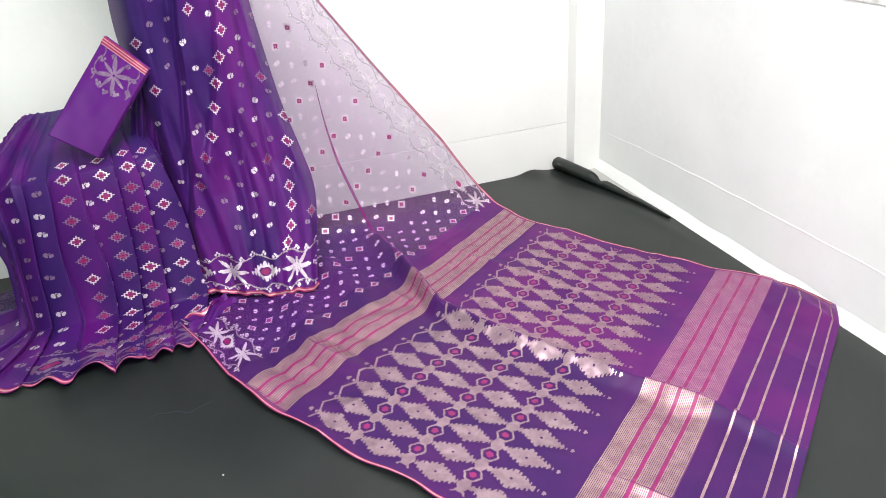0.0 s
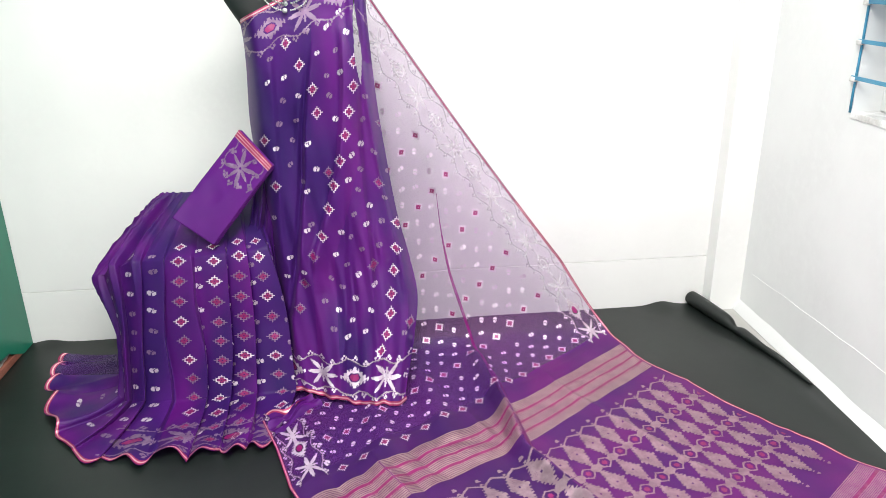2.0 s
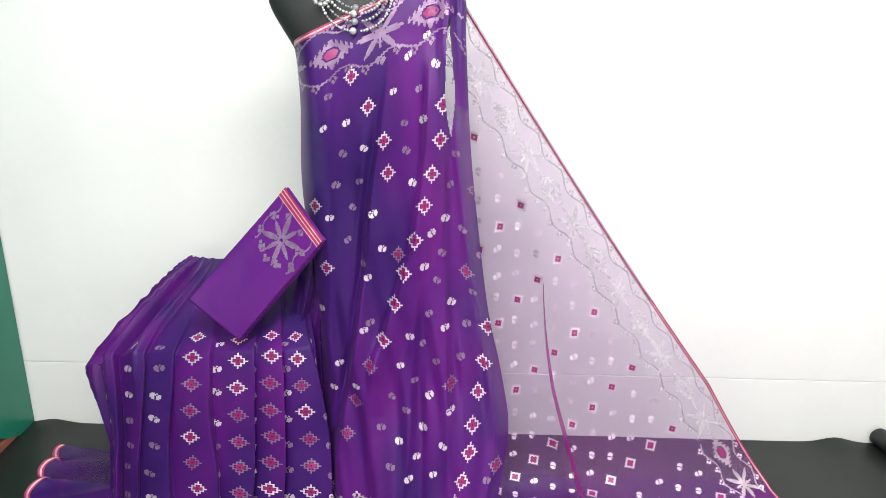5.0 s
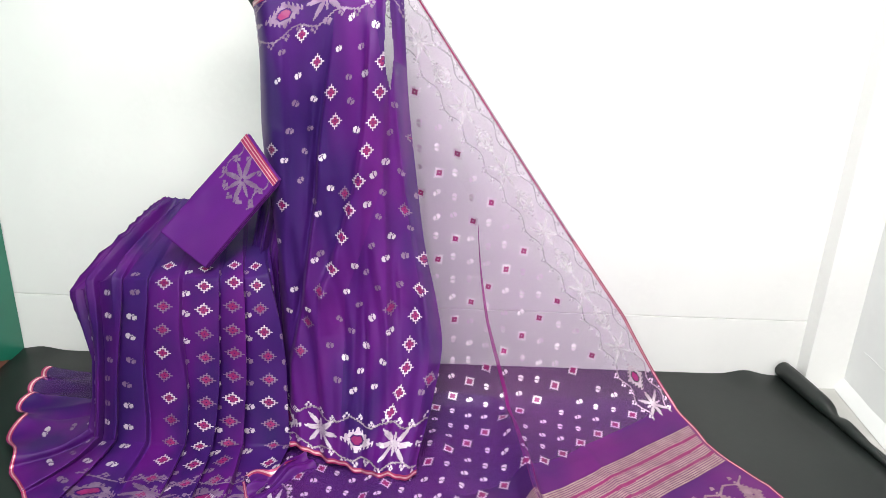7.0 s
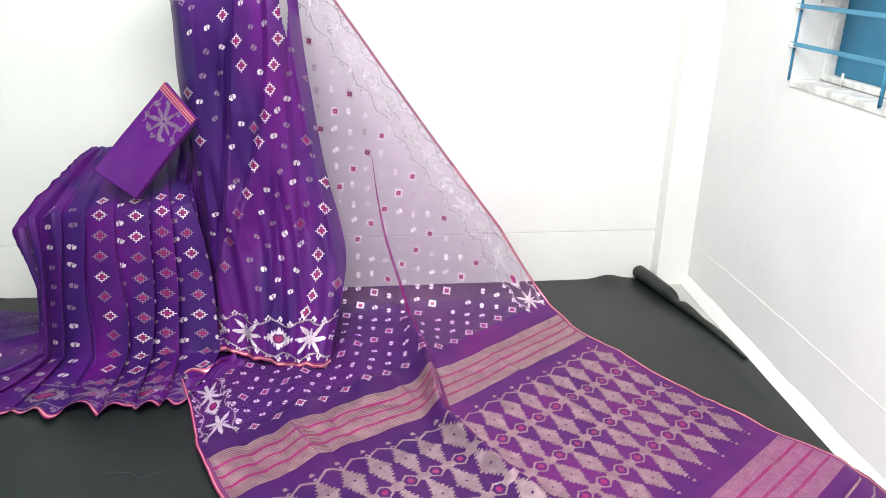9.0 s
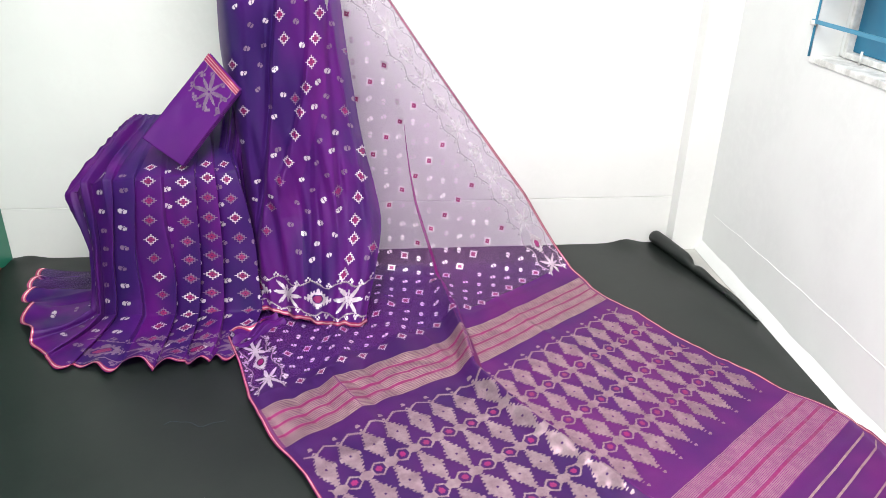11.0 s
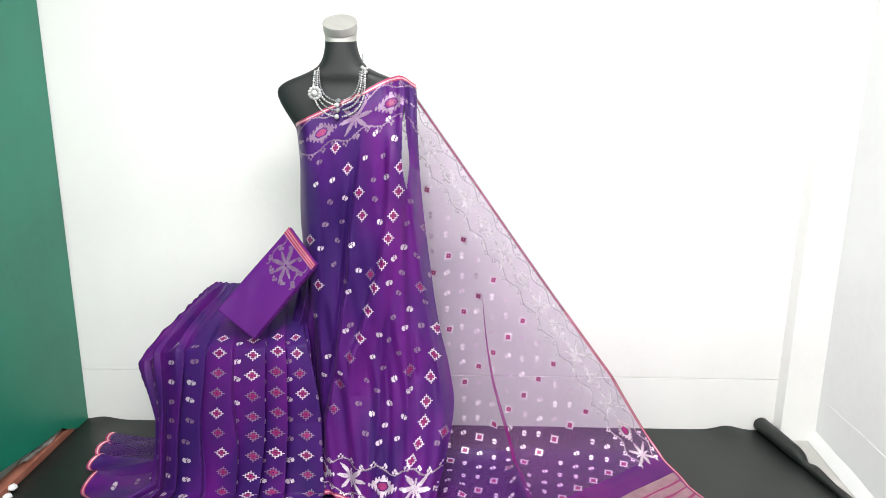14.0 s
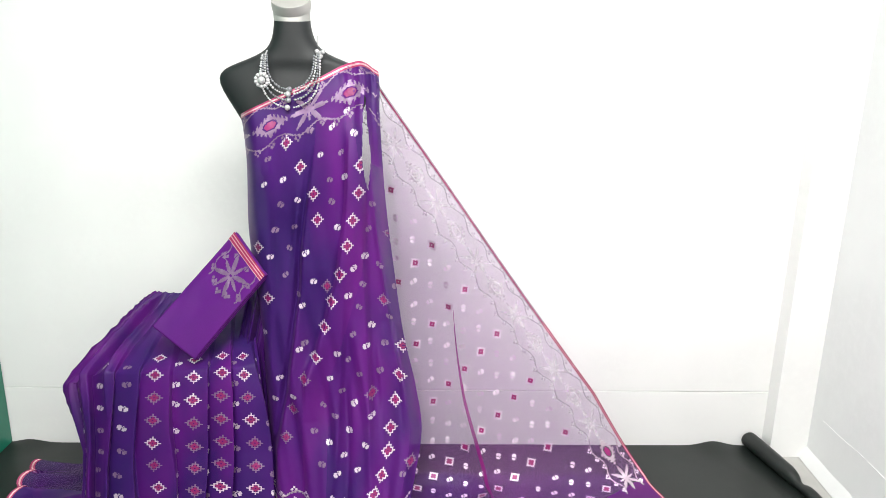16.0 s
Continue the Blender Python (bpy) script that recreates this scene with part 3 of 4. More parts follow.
def pallu():
    s = np.linspace(-1.47, 1.26, 400)
    v = np.linspace(0.0, WIDTH, 190)
    S, V = np.meshgrid(s, v, indexing="ij")
    width = np.interp(S, [-0.6, -0.3, 0.05, 0.4, 1.26], [0.86, 0.925, 1.0, 1.022, 1.02])
    Ve = V * (1 + (width - 1) * np.clip(V / WIDTH, 0, 1))
    draw = np.interp(S, [-0.35, -0.05, 0.12, 0.5, 0.8, 1.0, 1.12, 1.26], [0.0, 0.035, 0.085, 0.113, 0.098, 0.065, 0.080, 0.140])
    Ve = Ve + draw * (1 - V / WIDTH)
    # the near half lies stretched towards the form between the bands
    g = np.clip((V - 0.62) / 0.45, 0, 1)
    Sd = S - 0.048 * g * g * (3 - 2 * g) * np.interp(S, [-0.25, 0.0, 0.25, 0.85], [0, 1, 1, 0])
    Xd = 2.04 + UX * Sd + VX * Ve
    Hd = UH * Sd + VH * Ve
    Xd = Xd - 0.075 * np.clip(S, 0, None) ** 2 * (1 - 0.55 * V / WIDTH)
    # both edges waver a little
    Xd = Xd + 0.0045 * np.sin(27 * S + 0.7 * np.sin(9 * S)) * (np.exp(-V / 0.04) + np.exp(-(WIDTH - V) / 0.04)) * np.clip((S + 0.1) / 0.1, 0, 1)
    # far edge runs a little slack over its length
    Xd = Xd - 0.014 * np.sin(np.pi * np.clip((S + 1.47) / 1.47, 0, 1)) * np.exp(-V / 0.2)
    c = 0.10
    root = np.sqrt(Hd ** 2 + c * c)
    Z = 0.5 * (Hd + root)
    Y = -0.252 - 0.5 * (root - Hd)
    # hang: a shallow belly in the upright part, drawn to the shoulder
    up = np.clip(Hd / 1.2, 0, 1)
    Y = Y + 0.055 * np.sin(np.pi * np.clip(up, 0, 1)) * np.clip((Xd - 1.1) / 0.3, 0, 1) - 0.05 * np.clip((up - 0.75) / 0.25, 0, 1) ** 1.5
    # soft folds that run from the shoulder
    fan = np.arctan2(Xd - 1.2, 1.25 - Hd)
    Y = Y + (0.008 * np.sin(fan * 34 + 0.6) + 0.004 * np.sin(fan * 71 + 2.0)) * np.clip(Hd / 0.3, 0, 1) * np.clip(V / 0.12, 0, 1)
    floorness = np.clip(-Hd / 0.12, 0, 1)
    # the long fold that wanders from the upright part into the middle of the spread cloth
    vf = np.interp(S, [-0.8, -0.56, -0.2, 0.1, 0.22, 0.5, 0.85, 1.26], [0.20, 0.33, 0.50, 0.62, 0.69, 0.708, 0.712, 0.71])
    amp = np.interp(S, [-0.8, -0.5, -0.15, 0.02, 0.12, 0.26, 0.5, 0.85, 1.26], [0.0, 0.016, 0.022, 0.034, 0.046, 0.034, 0.028, 0.026, 0.010])
    dv = V - vf
    fold = amp * np.where(dv < 0, np.exp(-(dv / 0.014) ** 2), np.exp(-(dv / 0.034) ** 2))
    Y = Y - fold * (1 - floorness)
    Z = Z + fold * floorness
    # creases from the folded cloth, and soft waves on the floor
    for k, v0 in enumerate((0.355, 0.705, 1.045)):
        Z = Z + floorness * 0.0075 * np.exp(-np.abs(V - v0) / 0.013) * (0.6 + 0.4 * np.sin(5 * S + k))
    for k, s0 in enumerate((-0.02, 0.31, 0.66, 1.08)):
        Z = Z + floorness * 0.0030 * np.exp(-np.abs(S - s0 - 0.01 * np.sin(7 * V + k)) / 0.012)
    waves = 0.0045 * fbm(Xd, Hd, 11, 3, 2.4) + 0.010 * np.exp(-((S - 0.1) / 0.14) ** 2) * np.sin(V * 37 + 2 * S) * np.clip((V - 0.75) / 0.2, 0, 1) * 0.5
    ruck = 0.022 * np.exp(-((S + 0.16) / 0.22) ** 2) * (0.5 + 0.5 * np.sin(V * 26 - S * 9 + 0.8 * np.sin(V * 7))) ** 2 * np.clip((V - 0.3) / 0.2, 0, 1)
    Z = Z + floorness * (np.abs(waves) * 1.6 + ruck)
    Z = np.maximum(Z, 0.0) + 0.0055
    # the far corner climbs the foot of the side wall
    limit = 2.575 + 0.036 * (Y + 0.06) - 0.030
    over = np.clip(Xd - limit, 0, None)
    Xf = np.where(Xd > limit, limit + 0.014 * np.tanh(over / 0.03), Xd)
    Z = Z + np.clip(over - 0.008, 0, None) * 0.9
    # waves along both edges
    Z = Z + floorness * 0.006 * np.exp(-V / 0.03) * (0.5 + 0.5 * np.sin(19 * S)) + floorness * 0.007 * np.exp(-(WIDTH - V) / 0.035) * (0.5 + 0.5 * np.sin(24 * S + 1))
    P = np.stack([Xf, Y, Z], axis=2)
    Xm, Hm, Sm, Vm = Xd[:-1, :-1], Hd[:-1, :-1], S[:-1, :-1], V[:-1, :-1]
    lim = np.interp(Hm, [0.0, 0.12, 0.4, 0.8, 1.2], [0.86, 1.06, 1.13, 1.13, 1.12])
    valid = (Xm > lim) & ((Hm < 0.02) | (Xm > 1.02))
    cl = Cloth(s, v, P, valid)
    # threads face the room
    mid = cl.n[330, 90]
    cl.side = 1.0 if mid[2] > 0 else -1.0
    verts = [tuple(p) for p in P.reshape(-1, 3)]
    nb = len(v)
    faces = cl.faces()
    sc = (S[:-1, :-1] + S[1:, 1:]) / 2
    band = ((sc > 0.038) & (sc < 0.193)) | ((sc > 0.868) & (sc < 1.038))
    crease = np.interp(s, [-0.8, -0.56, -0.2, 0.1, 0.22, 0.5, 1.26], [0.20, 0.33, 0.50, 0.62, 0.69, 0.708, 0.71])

    # The silk's change with the light across the fold is set as colour.
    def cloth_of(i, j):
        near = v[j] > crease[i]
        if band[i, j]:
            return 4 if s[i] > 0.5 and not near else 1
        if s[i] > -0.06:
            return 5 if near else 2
        return (3 if near else 6) if Hd[i, j] < 0.03 else 0

    mats = [cloth_of(f[0] // nb, f[0] % nb) for f in faces]
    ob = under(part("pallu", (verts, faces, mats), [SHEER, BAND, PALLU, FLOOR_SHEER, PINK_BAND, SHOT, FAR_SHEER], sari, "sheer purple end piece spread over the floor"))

    w = Weave(cl, LETTERS)
    far = [-0.09, -0.325, -0.515, -0.69, -0.855, -1.02, -1.22]
    near = [-0.02, -0.174, -0.335, -0.50, -0.66, -0.82, -0.98]
    for k in range(7):
        for j in range(17):
            vv = 0.138 + 0.0715 * j
            if vv > 1.20:
                continue
            ss = far[k] + (near[k] - far[k]) * min(1, vv / 1.0)
            w.art(ss, vv, SQUARE, 0.0029, 0)
            for m, (ds, dv) in enumerate(((0.045, 0.036), (0.085, 0.004), (0.125, 0.036))):
                if k < 6 or ds < 0.05:
                    w.art(ss - ds, vv + dv, DOT, 0.0029, 35 + 60 * ((j + m) % 2))
    # flower borders along both edges up to the first band
    # The upright border is backlit; fainter, greyer thread colours stand for that.
    FAINT = str.maketrans("#wvm", "ssds")
    for x0 in (-0.13 - 0.20 * k for k in range(7)):
        w.art(x0, 0.0105 + 0.0525, BORDER if x0 > -0.2 else [r.translate(FAINT) for r in BORDER], 0.0025)
        # The near border's stronger reflection is set as white thread.
        if x0 > -0.5:
            w.art(x0 - 0.005, WIDTH - 0.012 - 0.063, [r.replace("#", "w") for r in BORDER[::-1]], 0.0030)
    sl = np.arange(-1.46, 1.25, 0.011)
    edge_strip(w, 0.0005, 0.0085, sl[sl > -0.62], 0.011, True)
    # Higher up, the selvedge's dark backlit look is laid in grey thread.
    up = sl[sl < -0.61]
    for f0, f1, key in ((0.0005, 0.0035, "d"), (0.0035, 0.0070, "r"), (0.0070, 0.0105, "d")):
        for k in range(len(up) - 1):
            w.patch(up[k], up[k + 1], f0, f1, key)
    edge_strip(w, WIDTH - 0.0005, WIDTH - 0.0085, sl[sl > -0.56], 0.011, True)
    w.mesh("zari_motif", THREADS, ob)

    # the tucked edge of the long fold
    w = Weave(cl, "f")
    fs = np.arange(-0.80, 0.62, 0.010)
    fv = np.interp(fs, [-0.8, -0.56, -0.2, 0.1, 0.22, 0.5, 0.7], [0.20, 0.33, 0.50, 0.61, 0.672, 0.684, 0.69]) + 0.011 * np.sin(fs * 9 + 1.0) * np.clip((0.1 - fs) / 0.2, 0, 1)
    fw = np.interp(fs, [-0.8, -0.6, -0.3, 0.03, 0.14, 0.3, 0.62], [0.0008, 0.0045, 0.0055, 0.010, 0.018, 0.010, 0.002])
    for k in range(len(fs) - 1):
        w.quads.append(((fs[k], fv[k] - fw[k]), (fs[k + 1], fv[k + 1] - fw[k + 1]), (fs[k + 1], fv[k + 1] + fw[k + 1]), (fs[k], fv[k] + fw[k])))
        w.mats.append(0)
    w.mesh("tucked_fold", [DOUBLED], ob, 0.0022)

    # lattice field
    w = Weave(cl, "#ms")
    rows = raster(0.60, WIDTH - 0.06, 0.0028, lattice_rule)
    # The lattice's silver sheen on the near side is set as thread colour.
    split = round((0.705 - 0.03) / 0.0028)
    rows = rows[:split] + [r.replace("#", "s") for r in rows[split:]]
    w.art(0.235 + 0.30, WIDTH / 2, rows, 0.0028)
    w.mesh("zari_lattice", [LATTICE, MAGENTA, SILVER_LATTICE], ob)

    # bands of fine lines with three magenta stripes
    w = Weave(cl, "#mp")
    vl = np.arange(0.014, WIDTH - 0.014, 0.009)
    for s0, s1 in ((0.037, 0.194), (0.866, 1.040)):
        n, stripes = (25, (6, 12, 18)) if s0 < 0.5 else (41, (10, 11, 20, 21, 30, 31))
        pitch = (s1 - s0) / n
        for i in range(n):
            magenta = i in stripes
            a0 = s0 + i * pitch
            for k in range(len(vl) - 1):
                w.patch(a0 - pitch * (0.45 if magenta and n == 25 else 0), a0 + pitch * ((1.4 if n == 25 else 1.0) if magenta else 0.70), vl[k], vl[k + 1], "m" if magenta else "p" if s0 > 0.5 and vl[k] < 0.70 else "#")
    for s0, wd in ((1.088, 0.006), (1.134, 0.006), (1.200, 0.005), (1.236, 0.005)):
        for k in range(len(vl) - 1):
            w.patch(s0, s0 + wd, vl[k], vl[k + 1], "#")
    w.mesh("zari_band", [BAND_ZARI, MAGENTA, PINK_ZARI], ob)
    return cl


pallu()


# ---- the front drape on the form ----
DA, DB = 0.45, 1.20


DRAPE_FOLDS = (
    ((0.43, 0.57, 0.71, 0.90, 1.04), (1.030, 1.076, 1.115, 1.138, 1.145), 0.020, 0.012, 0.034),
    ((0.28, 0.50, 0.69, 0.85, 0.97), (1.190, 1.182, 1.172, 1.170, 1.172), 0.015, 0.026, 0.010),
    ((0.38, 0.52, 0.66, 0.80, 0.93), (1.284, 1.264, 1.235, 1.212, 1.195), 0.014, 0.012, 0.024),
    ((0.12, 0.30, 0.45, 0.60), (1.090, 1.108, 1.112, 1.120), 0.016, 0.028, 0.012),
    ((0.10, 0.22, 0.36, 0.50), (1.225, 1.232, 1.225, 1.215), 0.013, 0.012, 0.030),
    ((0.14, 0.26, 0.40), (1.150, 1.150, 1.145), 0.010, 0.010, 0.022),
    ((0.45, 0.60, 0.80, 1.00), (0.932, 0.935, 0.940, 0.945), 0.009, 0.022, 0.010),
    ((0.46, 0.60, 0.74, 0.88), (0.985, 0.992, 1.000, 1.012), 0.008, 0.010, 0.024),
)


def front_drape():
    a = np.linspace(0, 1, 190)
    b = np.linspace(0, 1, 260)
    A, B = np.meshgrid(a, b, indexing="ij")
    ztop = smooth_interp(A, [0, 0.3, 0.6, 0.82, 0.91, 1.0], [1.090, 1.140, 1.187, 1.220, 1.224, 1.200])
    zbot = 0.040 + 0.004 * np.sin(9 * A) - 0.018 * A
    Zc = ztop + (zbot - ztop) * B
    zl = [0.03, 0.2, 0.45, 0.65, 0.8, 0.94, 1.05, 1.1]
    left = smooth_interp(Zc, zl, [0.950, 0.925, 0.890, 0.868, 0.856, 0.862, 0.866, 0.862])
    zr = [0.05, 0.19, 0.30, 0.40, 0.53, 0.71, 0.86, 1.1, 1.2, 1.23]
    right = smooth_interp(Zc, zr, [1.272, 1.308, 1.324, 1.307, 1.276, 1.248, 1.229, 1.211, 1.205, 1.195])
    X = left + (right - left) * A
    front = smooth_interp(Zc, [0.03, 0.1, 0.2, 0.4, 0.6, 0.8, 0.95, 1.1, 1.18, 1.24], [-0.520, -0.492, -0.462, -0.418, -0.388, -0.376, -0.384, -0.374, -0.352, -0.312])
    # round the body at both sides
    Y = front + 0.13 * np.clip(1 - A / 0.16, 0, 1) ** 2.2 * np.clip(Zc / 0.5, 0.0, 1) * np.clip((1.3 - Zc) / 0.35, 0.3, 1) + 0.05 * np.clip((A - 0.72) / 0.28, 0, 1) ** 2
    Y = Y - 0.110 * A * np.clip((0.40 - Zc) / 0.36, 0, 1) ** 1.2
    # folds that run down from the shoulder: height, place across at those heights, depth, near and far flank
    fan = (A + 0.28 * (1 - B) * (1 - A)) * 6.283
    for zs, xs, deep, wl, wr in DRAPE_FOLDS:
        run = X - smooth_interp(Zc, zs, xs)
        fade = np.clip((Zc - zs[0] + 0.10) / 0.10, 0, 1) * np.clip((zs[-1] + 0.08 - Zc) / 0.12, 0, 1)
        Y = Y - deep * fade * np.where(run < 0, np.exp(-(run / wl) ** 2), np.exp(-(run / wr) ** 2))
    depth = np.interp(B, [0, 0.12, 0.35, 0.7, 1], [0.0, 0.001, 0.003, 0.006, 0.006])
    Y = Y - depth * (np.sin(fan * 3.1 + 0.6) + 0.7 * np.sin(fan * 5.3 + 2.0 + 0.8 * B) + 0.45 * np.sin(fan * 9.7 + 1.0))
    # the overlap of the front layer over the inner one
    line = np.interp(B, [0, 0.12, 0.19, 0.44, 0.60, 0.75, 0.81, 1], [0.60, 0.55, 0.51, 0.37, 0.25, 0.12, 0.065, 0.0])
    step = 1 / (1 + np.exp(-(A - line) / 0.006))
    hang = np.clip((B - 0.1) / 0.3, 0, 1) * np.clip((1.05 - B) / 0.25, 0.1, 1)
    Y = Y - 0.020 * step * hang + 0.014 * np.exp(-((A - line + 0.02) / 0.022) ** 2) * hang
    Y = Y + 0.0030 * fbm(X, Zc, 21, 4, 3.0)
    # gathered at the shoulder
    gather = np.clip((A - 0.70) / 0.3, 0, 1) * np.clip(1 - B / 0.3, 0, 1)
    Y = Y - 0.007 * gather * np.sin(A * 85)
    Zc = Zc + 0.006 * np.sin(fan * 3.1) * np.clip((B - 0.9) / 0.1, 0, 1)
    P = np.stack([X, Y, Zc], axis=2)
    Am, Bm = A[:-1, :-1], B[:-1, :-1]
    # narrow opening below the shoulder between the drape and its last pleat
    top, low = 0.06, 0.255
    along = np.clip((Bm - top) / (low - top), 0, 1)
    wid = 0.040 * along ** 0.8 * np.clip((1 - along) / 0.35, 0, 1)
    slit = (Bm > top) & (Bm < low) & (np.abs(Am - 0.895 + 0.05 * (Bm - 0.2)) < wid)
    cl = Cloth(a * DA, b * DB, P, ~slit)
    cl.side = 1.0 if cl.n[100, 100][1] < 0 else -1.0
    skin, nb = cl.faces(), len(b)

    def layer(i, j):
        if a[i] > 0.925 and b[j] > 0.2:
            return 1
        if a[i] < line[i, j]:
            return 2
        # The plum sheen on the fold's flank is put in as colour.
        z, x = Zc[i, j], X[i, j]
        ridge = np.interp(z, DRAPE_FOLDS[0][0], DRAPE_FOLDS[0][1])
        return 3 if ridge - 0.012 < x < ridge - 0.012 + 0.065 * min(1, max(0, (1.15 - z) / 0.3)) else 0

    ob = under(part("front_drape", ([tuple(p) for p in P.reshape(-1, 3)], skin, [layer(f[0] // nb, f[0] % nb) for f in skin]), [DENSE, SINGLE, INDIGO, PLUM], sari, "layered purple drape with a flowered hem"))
    w = Weave(cl, LETTERS)

    def place(x, z):
        k = np.argmin((X - x) ** 2 + (Zc - z) ** 2)
        return A.flat[k] * DA, B.flat[k] * DB

    squares = [(0.990, 1.032), (1.022, 0.974), (1.053, 0.911), (1.061, 0.846), (1.150, 0.848), (1.135, 0.785), (1.117, 0.713), (1.168, 0.984), (1.163, 0.919), (0.910, 0.770), (0.930, 0.638), (1.094, 0.643), (1.076, 0.574), (1.054, 0.498), (1.273, 0.514), (1.266, 0.442), (1.255, 0.377), (1.244, 0.320), (1.238, 0.266), (1.225, 0.210), (1.205, 0.169)]
    dim_squares = [(1.235, 0.800), (1.082, 0.679), (1.025, 0.442), (0.995, 0.360), (1.223, 0.636), (1.295, 0.231), (1.196, 0.405), (0.976, 0.287)]
    bright = [(1.134, 1.111), (1.101, 1.073), (1.072, 1.008), (1.153, 1.061), (1.132, 0.955), (0.979, 0.942), (0.935, 0.931), (1.012, 0.893), (1.111, 0.829), (1.031, 0.760), (0.941, 0.747), (1.177, 0.755), (1.150, 0.730), (1.048, 0.688), (1.019, 0.627), (0.916, 0.543), (0.896, 0.446), (1.010, 0.515), (1.137, 0.658), (1.192, 0.577), (1.181, 0.527), (1.108, 0.509), (1.088, 0.443), (1.151, 0.381), (0.996, 0.395), (0.941, 0.372), (0.954, 0.425), (1.138, 0.313), (1.196, 0.353), (1.089, 0.282), (1.183, 0.282), (1.126, 0.254), (1.110, 0.209), (1.164, 0.222)]
    dim_dots = [(1.045, 1.064), (1.121, 1.014), (0.944, 0.995), (1.094, 0.945), (0.969, 0.880), (1.097, 0.894), (1.001, 0.825), (0.953, 0.817), (0.986, 0.770), (1.213, 0.729), (1.195, 0.886), (1.185, 0.821), (1.172, 0.687), (0.975, 0.701), (1.007, 0.650), (1.023, 0.527), (1.147, 0.560), (1.227, 0.529), (1.135, 0.488), (1.165, 0.456), (1.215, 0.463), (1.119, 0.411), (1.071, 0.372), (1.102, 0.348), (1.050, 0.307), (1.072, 0.232), (1.277, 0.209), (1.239, 0.594), (1.163, 0.625), (1.252, 0.665)]
    # Dim squares and dots take the duller thread.
    for places, rows, cell in ((squares, SQUARE, 0.0030), (dim_squares, [q.translate(DULLED) for q in SQUARE], 0.0029)):
        for x, z in places:
            pa, pb = place(x, z)
            w.art(pa, pb, rows, cell, 8)
    r = random.Random(4)
    for places, rows in ((bright, DOT), (dim_dots, [q.translate(DULLED) for q in DOT])):
        for x, z in places:
            pa, pb = place(x, z)
            w.art(pa, pb, rows, r.uniform(0.0025, 0.0031), r.uniform(-35, 35))
    # flower border along the hem and along the upper edge
    # The leaning hem's brighter light is set as white thread, the upper edge's as dull.
    for k in range(3):
        w.art(0.06 + 0.24 * k, DB - 0.014 - 0.063, [row.replace("#", "w") for row in BORDER[::-1]], 0.0030)
        w.art(0.175 + 0.248 * (k - 1), 0.014 + 0.0577, [row.translate(DULLED) for row in BORDER], 0.0031)
    xs = np.arange(0.0, DA + 0.001, 0.0075)
    for f0, f1, key in ((0.000, 0.0045, "r"), (0.0045, 0.0085, "g"), (0.0085, 0.0125, "r")):
        for k in range(len(xs) - 1):
            w.patch(xs[k], xs[k + 1], DB - 0.0005 - f1, DB - 0.0005 - f0, key)
            w.patch(xs[k], xs[k + 1], 0.0005 + f0, 0.0005 + f1, key)
    w.mesh("zari_motif", THREADS, ob, 0.0014)
    return cl


front_drape()


def inner_drape():
    """The inner layer that falls behind the stool drape."""
    a, b = np.linspace(0, 1, 90), np.linspace(0, 1, 90)
    A, B = np.meshgrid(a, b, indexing="ij")
    Z = 0.80 + (0.008 - 0.80) * B
    X = 0.90 - 0.07 * np.clip(B / 0.4, 0, 1) + (0.16 + 0.06 * B) * A
    Y = -0.315 - 0.055 * B + (0.012 * np.sin(A * 31) + 0.006 * np.sin(A * 57 + 1)) * np.clip(B / 0.2, 0, 1)
    P = np.stack([X, Y, Z], axis=2)
    cl = Cloth(a * 0.24, b * 0.8, P)
    cl.side = 1.0 if cl.n[45, 45][1] < 0 else -1.0
    ob = under(part("inner_drape", ([tuple(p) for p in P.reshape(-1, 3)], cl.faces()), DENSE, sari, "dark inner layer of purple pleats"))
    w = Weave(cl, LETTERS)
    for j in range(12):
        w.art(0.06 + 0.05 * (j % 2), 0.10 + 0.055 * j, DOT, 0.0026, 10 * (j % 3))
    w.mesh("zari_motif", THREADS, ob)


inner_drape()


# ---- the part of the sari laid over a low stool beside the form ----
def catmull(P, t):
    """Points on a Catmull-Rom path through the rows of P, t in 0..1."""
    n = len(P) - 1
    x = np.clip(np.asarray(t) * n, 0, n - 1e-6)
    i = x.astype(int)
    f = (x - i)[..., None]
    g = lambda k: P[np.clip(k, 0, n)]
    p0, p1, p2, p3 = g(i - 1), g(i), g(i + 1), g(i + 2)
    return 0.5 * (2 * p1 + (p2 - p0) * f + (2 * p0 - 5 * p1 + 4 * p2 - p3) * f ** 2 + (3 * p1 - p0 - 3 * p2 + p3) * f ** 3)


SA, SB = 0.80, 0.98


